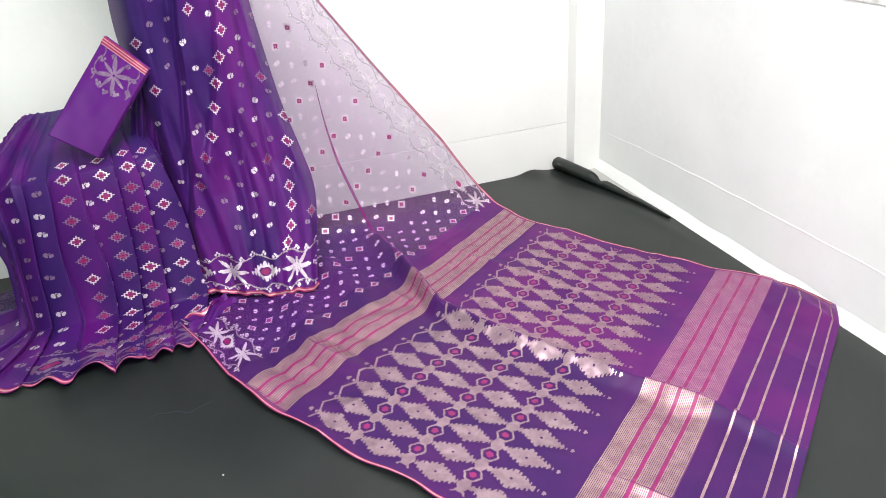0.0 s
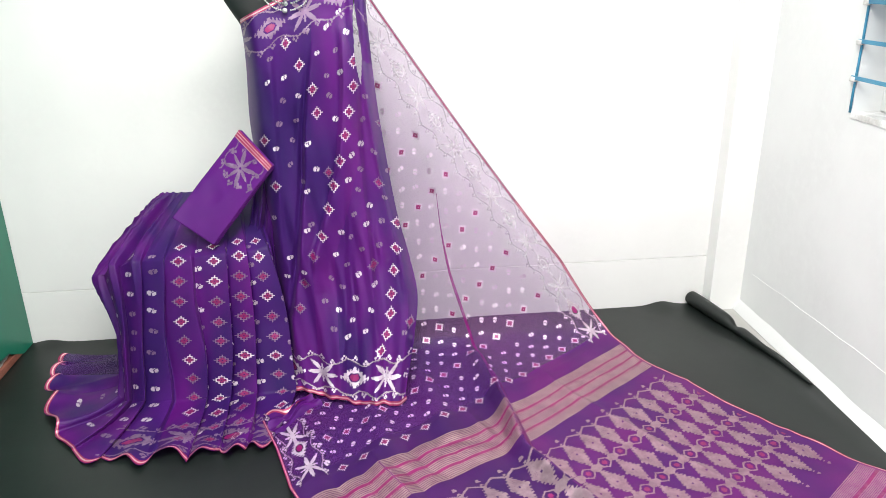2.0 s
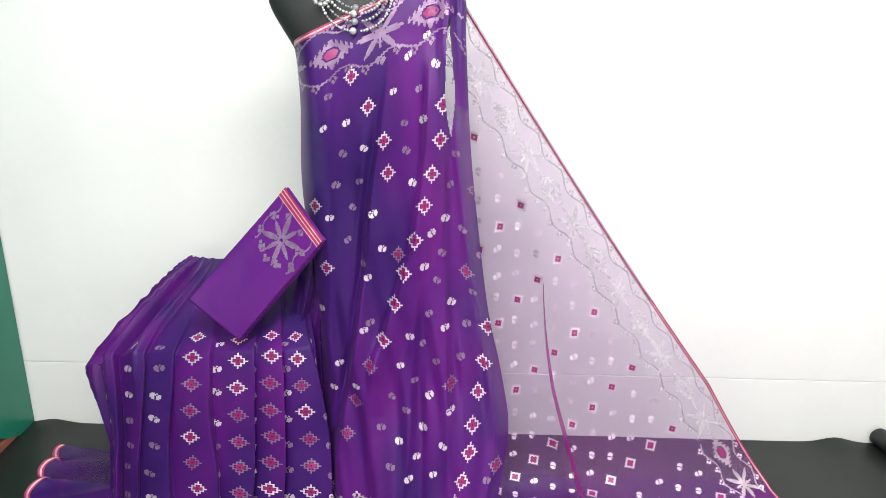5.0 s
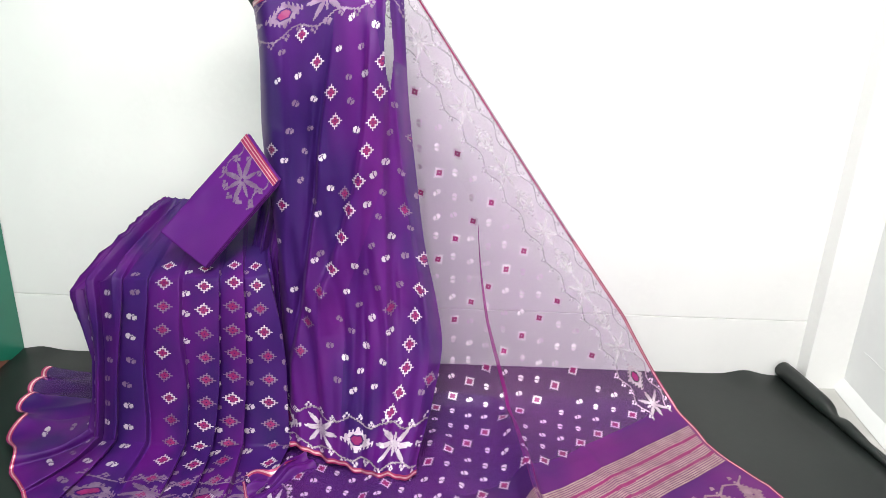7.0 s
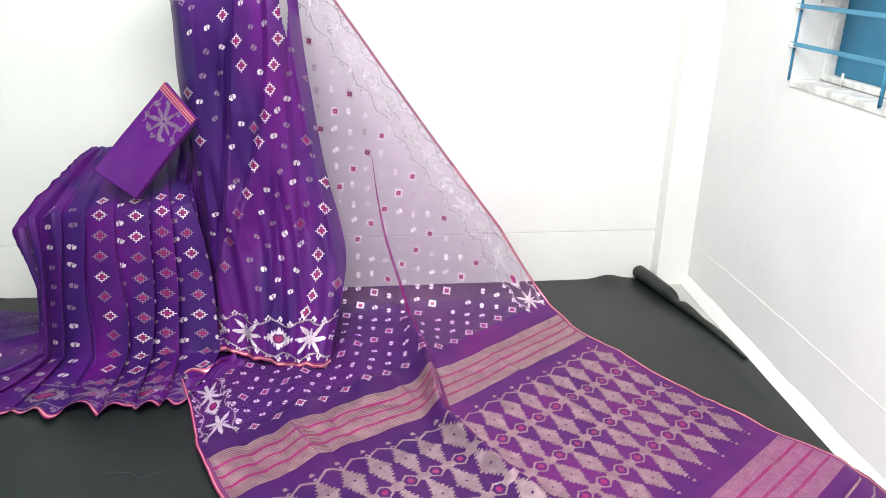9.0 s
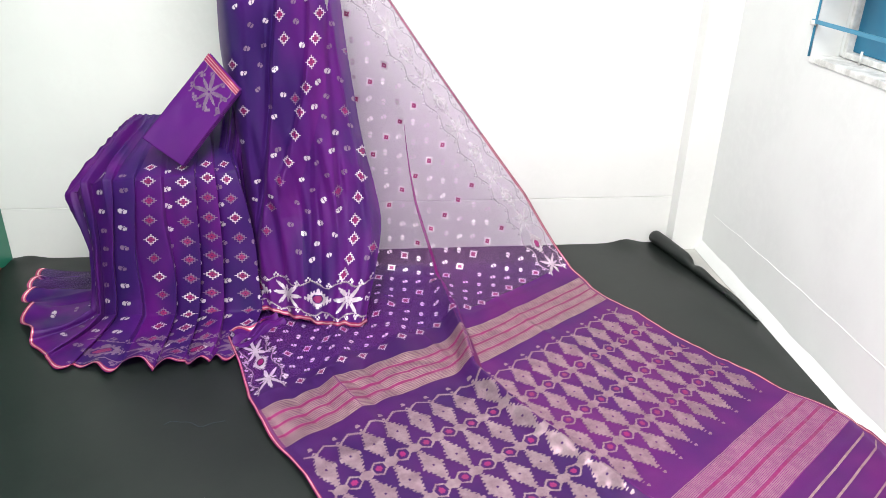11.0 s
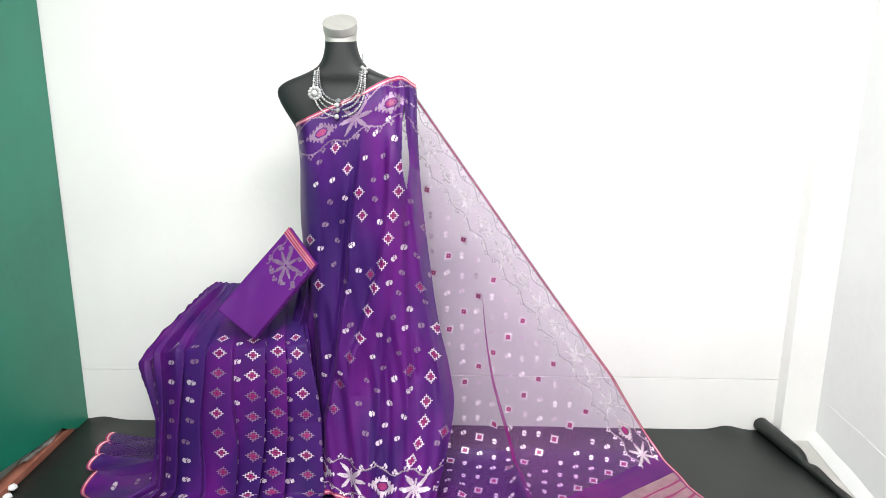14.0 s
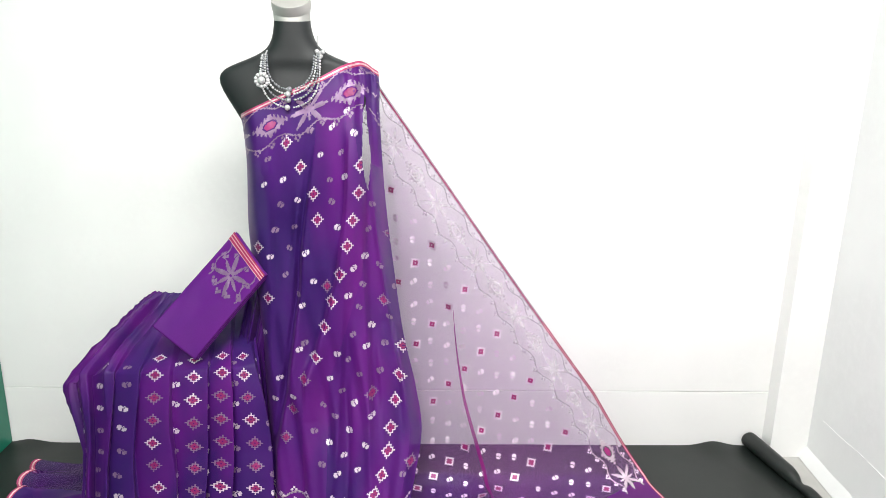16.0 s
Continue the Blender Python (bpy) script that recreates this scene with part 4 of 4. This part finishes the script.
def stool_drape():
    # columns: top, knee over the seat's rim, half way, foot, hem
    cols = np.array([
        [(0.535, -0.09, 0.545), (0.46, -0.10, 0.45), (0.455, -0.12, 0.24), (0.425, -0.15, 0.03), (0.17, -0.175, 0.012)],
        [(0.540, -0.10, 0.556), (0.395, -0.20, 0.395), (0.452, -0.22, 0.22), (0.425, -0.25, 0.04), (0.175, -0.28, 0.016)],
        [(0.550, -0.12, 0.562), (0.366, -0.33, 0.365), (0.440, -0.36, 0.21), (0.425, -0.40, 0.04), (0.21, -0.42, 0.014)],
        [(0.575, -0.14, 0.566), (0.425, -0.390, 0.412), (0.452, -0.44, 0.22), (0.442, -0.49, 0.04), (0.30, -0.62, 0.008)],
        [(0.605, -0.15, 0.569), (0.50, -0.405, 0.437), (0.495, -0.452, 0.23), (0.49, -0.51, 0.04), (0.43, -0.735, 0.007)],
        [(0.645, -0.16, 0.572), (0.58, -0.41, 0.442), (0.575, -0.462, 0.23), (0.575, -0.52, 0.04), (0.55, -0.757, 0.007)],
        [(0.695, -0.17, 0.576), (0.67, -0.415, 0.447), (0.665, -0.465, 0.235), (0.665, -0.525, 0.04), (0.66, -0.762, 0.007)],
        [(0.745, -0.175, 0.580), (0.76, -0.415, 0.452), (0.755, -0.463, 0.235), (0.755, -0.525, 0.04), (0.76, -0.757, 0.007)],
        [(0.79, -0.18, 0.585), (0.84, -0.41, 0.456), (0.845, -0.455, 0.235), (0.85, -0.515, 0.04), (0.83, -0.755, 0.007)],
        [(0.83, -0.18, 0.588), (0.90, -0.395, 0.46), (0.925, -0.44, 0.235), (0.935, -0.50, 0.03), (0.90, -0.72, 0.007)],
    ])
    na, nb = 300, 200
    a, b = np.linspace(0, 1, na), np.linspace(0, 1, nb)
    # share of the cloth's length at the five stations
    stations = np.interp(b, [0, 0.34, 0.56, 0.77, 1.0], [0, 0.25, 0.5, 0.75, 1.0])
    rows = np.stack([catmull(cols[:, k], a) for k in range(5)], axis=1)
    flat = lambda Q: np.stack([np.interp(stations * 4, range(5), Q[:, c]) for c in range(3)], axis=1)
    P = np.stack([0.28 * catmull(rows[i], stations) + 0.72 * flat(rows[i]) for i in range(na)])
    A, B = np.meshgrid(a, b, indexing="ij")
    n = np.cross(np.gradient(P, axis=0), np.gradient(P, axis=1))
    n /= np.linalg.norm(n, axis=2, keepdims=True) + 1e-12
    if n[200, 100][1] > 0:
        n = -n
    # knife pleats: sharp on one flank, deeper down the front
    ph = np.interp(A, [0, 0.12, 0.22, 0.31, 0.39, 0.475, 0.58, 0.685, 0.785, 0.88, 1.0], range(11)) + 0.13 * np.sin(B * 5 + A * 20) + 0.05 * np.sin(B * 17 + A * 9)
    saw = ph % 1.0
    pleat = np.where(saw < 0.74, saw / 0.74, (1 - saw) / 0.26) ** 0.8 - 0.5
    under_turn = np.where(saw < 0.74, saw / 0.74 * 1.07, 1.07 - (saw - 0.74) / 0.26 * 0.07) - saw
    across = np.gradient(P, axis=0) * (na - 1) / 10.0
    P = P + across * (under_turn * np.interp(B, [0, 0.25, 0.4, 0.85, 1.0], [0, 0.35, 1, 1, 0.5]) * np.interp(A, [0, 0.2, 0.35, 1], [0, 0, 1, 1]))[..., None]
    deep = np.interp(B, [0, 0.15, 0.33, 0.5, 0.75, 0.85, 1], [0.006, 0.012, 0.014, 0.032, 0.037, 0.026, 0.012])
    deep = deep * (1 - 0.30 * np.exp(-((A - 0.62) / 0.28) ** 2)) * np.interp(A, [0, 0.12, 0.3, 1], [0.35, 0.4, 0.9, 1.0]) * (0.75 + 0.5 * ((np.floor(ph) * 0.618) % 1))
    deep = deep * np.clip(B / 0.06, 0, 1)
    P = P + n * (pleat * deep)[..., None]
    # broad folds drawn from the top towards the far rim
    ridge = 1 - 2 * np.abs(np.sin(A * 34 + 0.8 * np.sin(B * 6))) ** 0.6
    broad = ridge * np.clip((0.52 - A) / 0.12, 0, 1) * np.interp(B, [0, 0.06, 0.22, 0.36, 0.5], [0.003, 0.014, 0.021, 0.008, 0.0])
    P = P + n * broad[..., None]
    # ruffles at the hem
    ruff = np.clip((B - 0.84) / 0.16, 0, 1) ** 2
    P[..., 1] += -0.016 * ruff * np.sin(A * 47 + 1.0) * np.clip((A - 0.3) / 0.1, 0, 1)
    P[..., 1] += 0.011 * ruff * np.sin(A * 97 + 2.0) * np.clip((A - 0.35) / 0.1, 0, 1)
    P[..., 2] += 0.012 * ruff * np.clip(np.sin(A * 31 + 0.8), 0, 1) * np.clip((A - 0.5) / 0.1, 0, 1)
    P[..., 0] += -0.020 * ruff * np.sin(A * 80) * np.clip((0.36 - A) / 0.1, 0, 1)
    P[..., 2] += ruff * (0.010 * (1 + np.sin(A * 63 + 0.5)) * np.clip((A - 0.45) / 0.1, 0, 1) + 0.016 * (1 + np.sin(A * 85 + 1.5)) * np.clip((0.36 - A) / 0.1, 0, 1))
    P[..., 2] += 0.003 * fbm(A * 3, B * 3, 31, 3, 1.3)
    P[..., 2] = np.maximum(P[..., 2], 0.006)
    cl = Cloth(a * SA, b * SB, P)
    cl.side = 1.0 if np.median(cl.n[120:290, 80:140, 1]) < 0 else -1.0
    skin = cl.faces()

    def panel(i, j):
        if a[i] < 0.17 + 0.03 * math.sin(j / 17) and b[j] > 0.24:
            return 1
        return (0, 0, 0, 0, 0, 2, 0, 0, 0, 2, 0)[min(10, max(0, int(ph[i, j])))] if a[i] > 0.34 or b[j] > 0.4 else 0

    ob = under(part("stool_drape", ([tuple(p) for p in P.reshape(-1, 3)], skin, [panel(f[0] // nb, f[0] % nb) for f in skin]), [DENSE, LOOSE, INDIGO, PLUM], sari, "purple pleats laid over a low stool, hem spread on the floor"))
    w = Weave(cl, LETTERS)
    r = random.Random(9)
    dim_dots = [row.translate(DULLED) for row in DOT]

    dim_squares = [row.translate(DULLED) for row in SQUARE]

    def on_pleat(ca, db, share):
        """Across the cloth, the place on the pleat that holds ca, at its share from fold to fold."""
        jb = min(nb - 1, int(db / SB * (nb - 1)))
        k = math.floor(float(np.interp(ca, a, ph[:, 110])))
        return float(a[np.argmin(np.abs(ph[:, jb] - k - share))]) * SA

    # Squares at the rim catch the light; lower rows are dimmed by thread colour.
    for i, ca in enumerate((0.633, 0.737, 0.832, 0.93)):
        for j in range(12):
            db = 0.285 + 0.0575 * j + 0.010 * (i % 2)
            w.art(on_pleat(ca, db, 0.42), db, SQUARE if j < 2 or r.random() < 0.25 else dim_squares, 0.0026, 3)
    for i, ca in enumerate((0.30, 0.38, 0.465, 0.56, 0.69, 0.785, 0.88, 0.975)):
        for j in range(11):
            db = 0.31 + 0.0575 * j + r.uniform(-0.006, 0.006)
            w.art(on_pleat(ca, db, 0.35) + r.uniform(-0.004, 0.004) if i < 4 else ca * SA, db, DOT if r.random() < 0.5 else dim_dots, 0.0028, r.uniform(-20, 20))
    # The hem border's dimness among the folds is put into duller thread.
    for k in range(2):
        w.art(0.46 + 0.24 * k, SB - 0.014 - 0.063, [row.translate(DULLED) for row in BORDER[::-1]], 0.0030)
    xs = np.arange(0.0, SA + 0.001, 0.0045)
    for f0, f1, key in ((0.000, 0.0045, "r"), (0.0045, 0.0085, "g"), (0.0085, 0.0125, "r")):
        for k in range(len(xs) - 1):
            w.patch(xs[k], xs[k + 1], SB - 0.0005 - f1, SB - 0.0005 - f0, key)
    w.mesh("zari_motif", THREADS, ob, 0.0014)
    return cl


stool_drape()


def hem_flap():
    """The loose corner of hem that lies between the stool drape and the spread cloth."""
    na, nb = 60, 24
    a, b = np.linspace(0, 1, na), np.linspace(0, 1, nb)
    A, B = np.meshgrid(a, b, indexing="ij")
    X = 0.868 + 0.13 * A + 0.03 * B + 0.008 * np.sin(7 * B + 3 * A)
    Y = -0.640 + 0.105 * A - 0.050 * B * (1 - 0.3 * A) + 0.010 * np.sin(8 * A + 4 * B)
    Z = 0.036 - 0.024 * B + 0.009 * np.sin(11 * A + 1) * (1 - 0.5 * B) + 0.012 * A + 0.006 * np.sin(15 * B + 6 * A)
    P = np.stack([X, Y, Z], axis=2)
    cl = Cloth(a * 0.2, b * 0.07, P)
    cl.side = 1.0 if cl.n[30, 12][2] > 0 else -1.0
    ob = under(part("hem_fold", ([tuple(p) for p in P.reshape(-1, 3)], cl.faces()), DENSE, sari, "turned-over corner of hem"))
    w = Weave(cl, LETTERS)
    xs = np.arange(0, 0.2001, 0.005)
    for f0, f1, key in ((0.0, 0.003, "r"), (0.003, 0.006, "g"), (0.006, 0.009, "r")):
        for k in range(len(xs) - 1):
            w.patch(xs[k], xs[k + 1], 0.0005 + f0, 0.0005 + f1, key)
    w.mesh("zari_motif", THREADS, ob)


hem_flap()


# ---- low stool under the pleats ----
def stool():
    top = thing("stool", "low dark stool hidden under purple pleats", "stool", (0.65, -0.26, 0))
    inv = Matrix.Translation((-0.65, 0.26, 0))
    for name, bm in [("seat", box((0.43, -0.375, 0.36), (0.87, -0.13, 0.395), 0.01))] + [("leg", box((x - 0.015, y - 0.015, 0.002), (x + 0.015, y + 0.015, 0.36), 0.003)) for x in (0.46, 0.84) for y in (-0.345, -0.16)]:
        part(name, bm, BLACK_FORM, top, "", False).matrix_parent_inverse = inv


stool()


# ---- folded blouse piece ----
def blouse_piece():
    c = [np.array(p) for p in ((0.831, -0.292, 0.785), (0.928, -0.398, 0.703), (0.745, -0.425, 0.484), (0.634, -0.392, 0.560))]
    top = thing("blouse_piece", "folded purple silk blouse piece with a flowered crimson-edged end", "folded cloth", tuple((c[2] + c[3]) / 2))
    inv = Matrix.Translation(-Vector((c[2] + c[3]) / 2))
    na, nb = 40, 70
    a, b = np.linspace(0, 1, na), np.linspace(0, 1, nb)
    A, B = np.meshgrid(a, b, indexing="ij")
    P = (1 - A)[..., None] * (1 - B)[..., None] * c[0] + A[..., None] * (1 - B)[..., None] * c[1] + A[..., None] * B[..., None] * c[2] + (1 - A)[..., None] * B[..., None] * c[3]
    nrm = np.cross(c[1] - c[0], c[3] - c[0])
    nrm /= np.linalg.norm(nrm)
    if nrm[1] > 0:
        nrm = -nrm
    P = P + (0.004 * np.sin(np.pi * A) + 0.0025 * fbm(A, B, 41, 3, 1.2))[..., None] * nrm
    W, L = 0.165, 0.32
    cl = Cloth(a * W, b * L, P)
    cl.side = 1.0 if cl.n[20, 30][1] < 0 else -1.0
    # several folded layers, each a thin slab a little out of line
    for k in range(4):
        off = -0.0035 * k
        shift = (c[1] - c[0]) * 0.008 * math.sin(2.3 * k) + (c[0] - c[3]) * 0.012 * (k % 2)
        ob = part("folded_layer", ([tuple(p) for p in (P + off * nrm + shift * (k > 0)).reshape(-1, 3)], cl.faces()), BLOUSE, top)
        md = ob.modifiers.new("thick", "SOLIDIFY")
        md.thickness, md.offset = 0.0022, 0
        ob.matrix_parent_inverse = inv
        if k == 0:
            first = ob
    w = Weave(cl, LETTERS)

    def rule(x, y):
        for k in range(8):
            if leaf(x, y, 0.083, 0.056, 0.39 + k * math.pi / 4, 0.004, 0.062 if k % 2 else 0.048, 0.0058 if k % 2 else 0.0046):
                return "#"
            ex, ey = 0.083 + 0.066 * math.cos(0.39 + k * math.pi / 4), 0.056 + 0.050 * math.sin(0.39 + k * math.pi / 4)
            if abs(x - ex) + abs(y - ey) < 0.010 and abs(x - ex) > 0.0012:
                return "#"
        for s in (0.022, 0.143):
            if abs(x - s - 0.007 * math.sin(y * 90)) < 0.0018 and y < 0.10:
                return "w"
        for cx, cy in ((0.03, 0.03), (0.05, 0.095), (0.115, 0.098), (0.135, 0.04), (0.022, 0.075), (0.148, 0.08), (0.083, 0.108)):
            if min(abs(x - cx - 0.006) + abs(y - cy), abs(x - cx + 0.006) + abs(y - cy), abs(x - cx) + abs(y - cy - 0.007)) < 0.0058:
                return "#"
        return "."

    w.art(W / 2, 0.024 + 0.06, [row.translate(DULLED) for row in raster(W - 0.004, 0.12, 0.0022, rule)], 0.0022)
    xs = np.arange(0, W + 0.0001, 0.0055)
    for f0, f1, key in ((0.0, 0.005, "r"), (0.005, 0.0075, "g"), (0.0075, 0.0125, "r"), (0.0125, 0.015, "g"), (0.015, 0.021, "r"), (0.021, 0.023, "g")):
        for k in range(len(xs) - 1):
            w.patch(xs[k], xs[k + 1], 0.0004 + f0, 0.0004 + f1, key)
    w.mesh("zari_motif", THREADS, first, 0.0022)


blouse_piece()


# ---- the form ----
def dress_form():
    rings = [  # z, centre x, half width, front depth, back depth
        (0.30, 1.01, 0.11, 0.075, 0.07), (0.45, 1.03, 0.120, 0.07, 0.085), (0.60, 1.03, 0.120, 0.07, 0.09), (0.74, 1.025, 0.112, 0.065, 0.085), (0.86, 1.02, 0.100, 0.06, 0.075),
        (0.96, 1.015, 0.108, 0.065, 0.078), (1.04, 1.010, 0.126, 0.068, 0.082), (1.09, 1.006, 0.150, 0.064, 0.085), (1.13, 1.006, 0.176, 0.056, 0.085), (1.165, 1.006, 0.194, 0.048, 0.080),
        (1.190, 1.006, 0.193, 0.042, 0.072), (1.207, 1.004, 0.165, 0.040, 0.064), (1.222, 1.002, 0.122, 0.046, 0.058), (1.240, 1.000, 0.078, 0.044, 0.052), (1.258, 0.999, 0.058, 0.044, 0.048), (1.285, 0.998, 0.047, 0.043, 0.045), (1.318, 0.997, 0.0425, 0.042, 0.042)]
    verts, faces, mats = [], [], []
    n = 56
    yc = -0.285
    for z, cx, hw, fd, bd in rings:
        for k in range(n):
            w = 2 * math.pi * k / n
            cw, sw = math.cos(w), math.sin(w)
            e = 0.86
            x = cx + hw * math.copysign(abs(cw) ** e, cw)
            y = yc + (bd if sw > 0 else fd) * math.copysign(abs(sw) ** e, sw)
            verts.append((x, y, z))
    # steel cap on the neck
    cap = [(1.318, 0.0455), (1.3185, 0.0475), (1.3200, 0.0478), (1.3450, 0.0478), (1.3462, 0.0474), (1.3468, 0.0462), (1.3469, 0.0440), (1.3469, 0.0300), (1.3469, 0.0120)]
    for z, r in cap:
        for k in range(n):
            w = 2 * math.pi * k / n
            dy, dz = r * math.sin(w), (z - 1.318) * 0.86
            verts.append((0.997 + r * math.cos(w), yc + dy * math.cos(0.50) - dz * math.sin(0.50), 1.346 + dy * math.sin(0.50) + dz * math.cos(0.50)))
    total = len(rings) + len(cap)
    for j in range(total - 1):
        for k in range(n):
            faces.append((j * n + k, j * n + (k + 1) % n, (j + 1) * n + (k + 1) % n, (j + 1) * n + k))
            mats.append(1 if j >= len(rings) - 1 else 0)
    faces.append(tuple(range((total - 1) * n, total * n)))
    mats.append(1)
    # post and foot under the body
    base = len(verts)
    for z, r in ((0.30, 0.018), (0.03, 0.018), (0.028, 0.11), (0.0065, 0.115)):
        for k in range(n):
            w = 2 * math.pi * k / n
            verts.append((1.01 + r * math.cos(w), yc + 0.06 + r * math.sin(w), z))
    for j in range(3):
        for k in range(n):
            faces.append((base + j * n + k, base + j * n + (k + 1) % n, base + (j + 1) * n + (k + 1) % n, base + (j + 1) * n + k))
            mats.append(0)
    ob = part("mannequin", (verts, faces, mats), [BLACK_FORM, CHROME])
    md = ob.modifiers.new("round", "SUBSURF")
    md.levels = md.render_levels = 1
    tagged(ob, "headless black display form with a steel neck cap", "mannequin")


dress_form()


# ---- necklace ----
def chest_y(x, z):
    f = float(lerp(z, [1.09, 1.13, 1.165, 1.19, 1.207, 1.222, 1.24, 1.258], [0.088, 0.078, 0.070, 0.062, 0.056, 0.052, 0.050, 0.050]))
    h = float(lerp(z, [1.09, 1.13, 1.165, 1.19, 1.207, 1.222, 1.24, 1.258], [0.152, 0.176, 0.194, 0.193, 0.165, 0.122, 0.078, 0.058]))
    return -0.285 - f * math.sqrt(max(0.05, 1 - ((x - 1.004) / h) ** 2)) - 0.012


def beads(points, radii):
    bm = bmesh.new()
    for p, r in zip(points, radii):
        bmesh.ops.create_icosphere(bm, subdivisions=2, radius=r, matrix=Matrix.Translation(p))
    return bm


def necklace():
    top = thing("necklace", "silver pearl bead necklace of four strands with a flower clasp", "necklace", (1.0, -0.36, 1.12))
    inv = Matrix.Translation((-1.0, 0.36, -1.12))
    r = random.Random(2)
    for k, low in enumerate((1.158, 1.147, 1.133, 1.116)):
        pts = []
        n = 480
        for i in range(n + 1):
            f = i / n
            w = math.pi * (1 - f)
            half = 0.056 + 0.0045 * k + 0.004 * k * math.sin(w)
            x = 1.0 + half * math.cos(w)
            z = 1.236 - (1.236 - low) * math.sin(w) ** 0.72
            pts.append(Vector((x, chest_y(x, z) - 0.003, z)))
        chosen, acc, last = [], 0, pts[0]
        rad = []
        need = 0
        for p in pts:
            acc += (p - last).length
            last = p
            if acc >= need:
                big = r.choice((0.0024, 0.0028, 0.0033))
                if abs(p.x - 1.0) < 0.006 and p.z < 1.16:
                    big = 0.0072
                chosen.append(p)
                rad.append(big)
                need = acc + big * 2.15
        part("bead_strand", beads(chosen, rad), PEARL if k % 2 else GREY_BEAD, top).matrix_parent_inverse = inv
    # flower clasp
    cx, cz = 0.934, 1.178
    cy = chest_y(cx, cz) - 0.006
    bm = bmesh.new()
    bmesh.ops.create_icosphere(bm, subdivisions=2, radius=0.0095, matrix=Matrix.Translation((cx, cy - 0.004, cz)))
    for k in range(11):
        w = k * 2 * math.pi / 11
        bmesh.ops.create_icosphere(bm, subdivisions=2, radius=0.0052, matrix=Matrix.Translation((cx + 0.0145 * math.cos(w), cy, cz + 0.0145 * math.sin(w))))
    part("flower_clasp", bm, PEARL, top, "pearl flower clasp").matrix_parent_inverse = inv
    bm = bmesh.new()
    for dx, dz in ((0, 0), (0.008, 0.003), (-0.006, 0.004), (0.003, -0.007)):
        bmesh.ops.create_icosphere(bm, subdivisions=2, radius=0.006, matrix=Matrix.Translation((1.068 + dx, chest_y(1.066, 1.240) - 0.006, 1.242 + dz)))
    part("end_clasp", bm, PEARL, top, "pearl end clasp").matrix_parent_inverse = inv
    # cords round the neck
    for sgn in (-1, 1):
        pts = []
        for i in range(14):
            f = i / 13
            x = 1.0 + sgn * (0.062 - 0.012 * f)
            z = 1.236 + 0.045 * f
            y = chest_y(x, z) * (1 - f) + (-0.26) * f if f > 0.2 else chest_y(x, z)
            pts.append((x + sgn * 0.004 * f, y, z))
        v, fc = tube(pts, 0.0020, 6)
        part("cord", (v, fc), PEARL, top).matrix_parent_inverse = inv


necklace()


# ---- lint on the floor sheet ----
def lint():
    pts = [(0.76 + 0.15 * k / 20, -1.012 + 0.012 * math.sin(k / 20 * 7.2) + 0.004 * math.sin(k * 0.9), 0.0036) for k in range(21)]
    v, f = tube(pts, 0.00035, 5)
    tagged(part("loose_thread", (v, f), THREAD_BLUE), "loose bluish thread lying on the black floor sheet", "thread")
    bm = bmesh.new()
    bmesh.ops.create_icosphere(bm, subdivisions=2, radius=0.0022, matrix=Matrix.Translation((0.909, -1.281, 0.0045)))
    tagged(part("lint_speck", bm, TOWEL), "white lint speck on the black floor sheet", "lint")


lint()
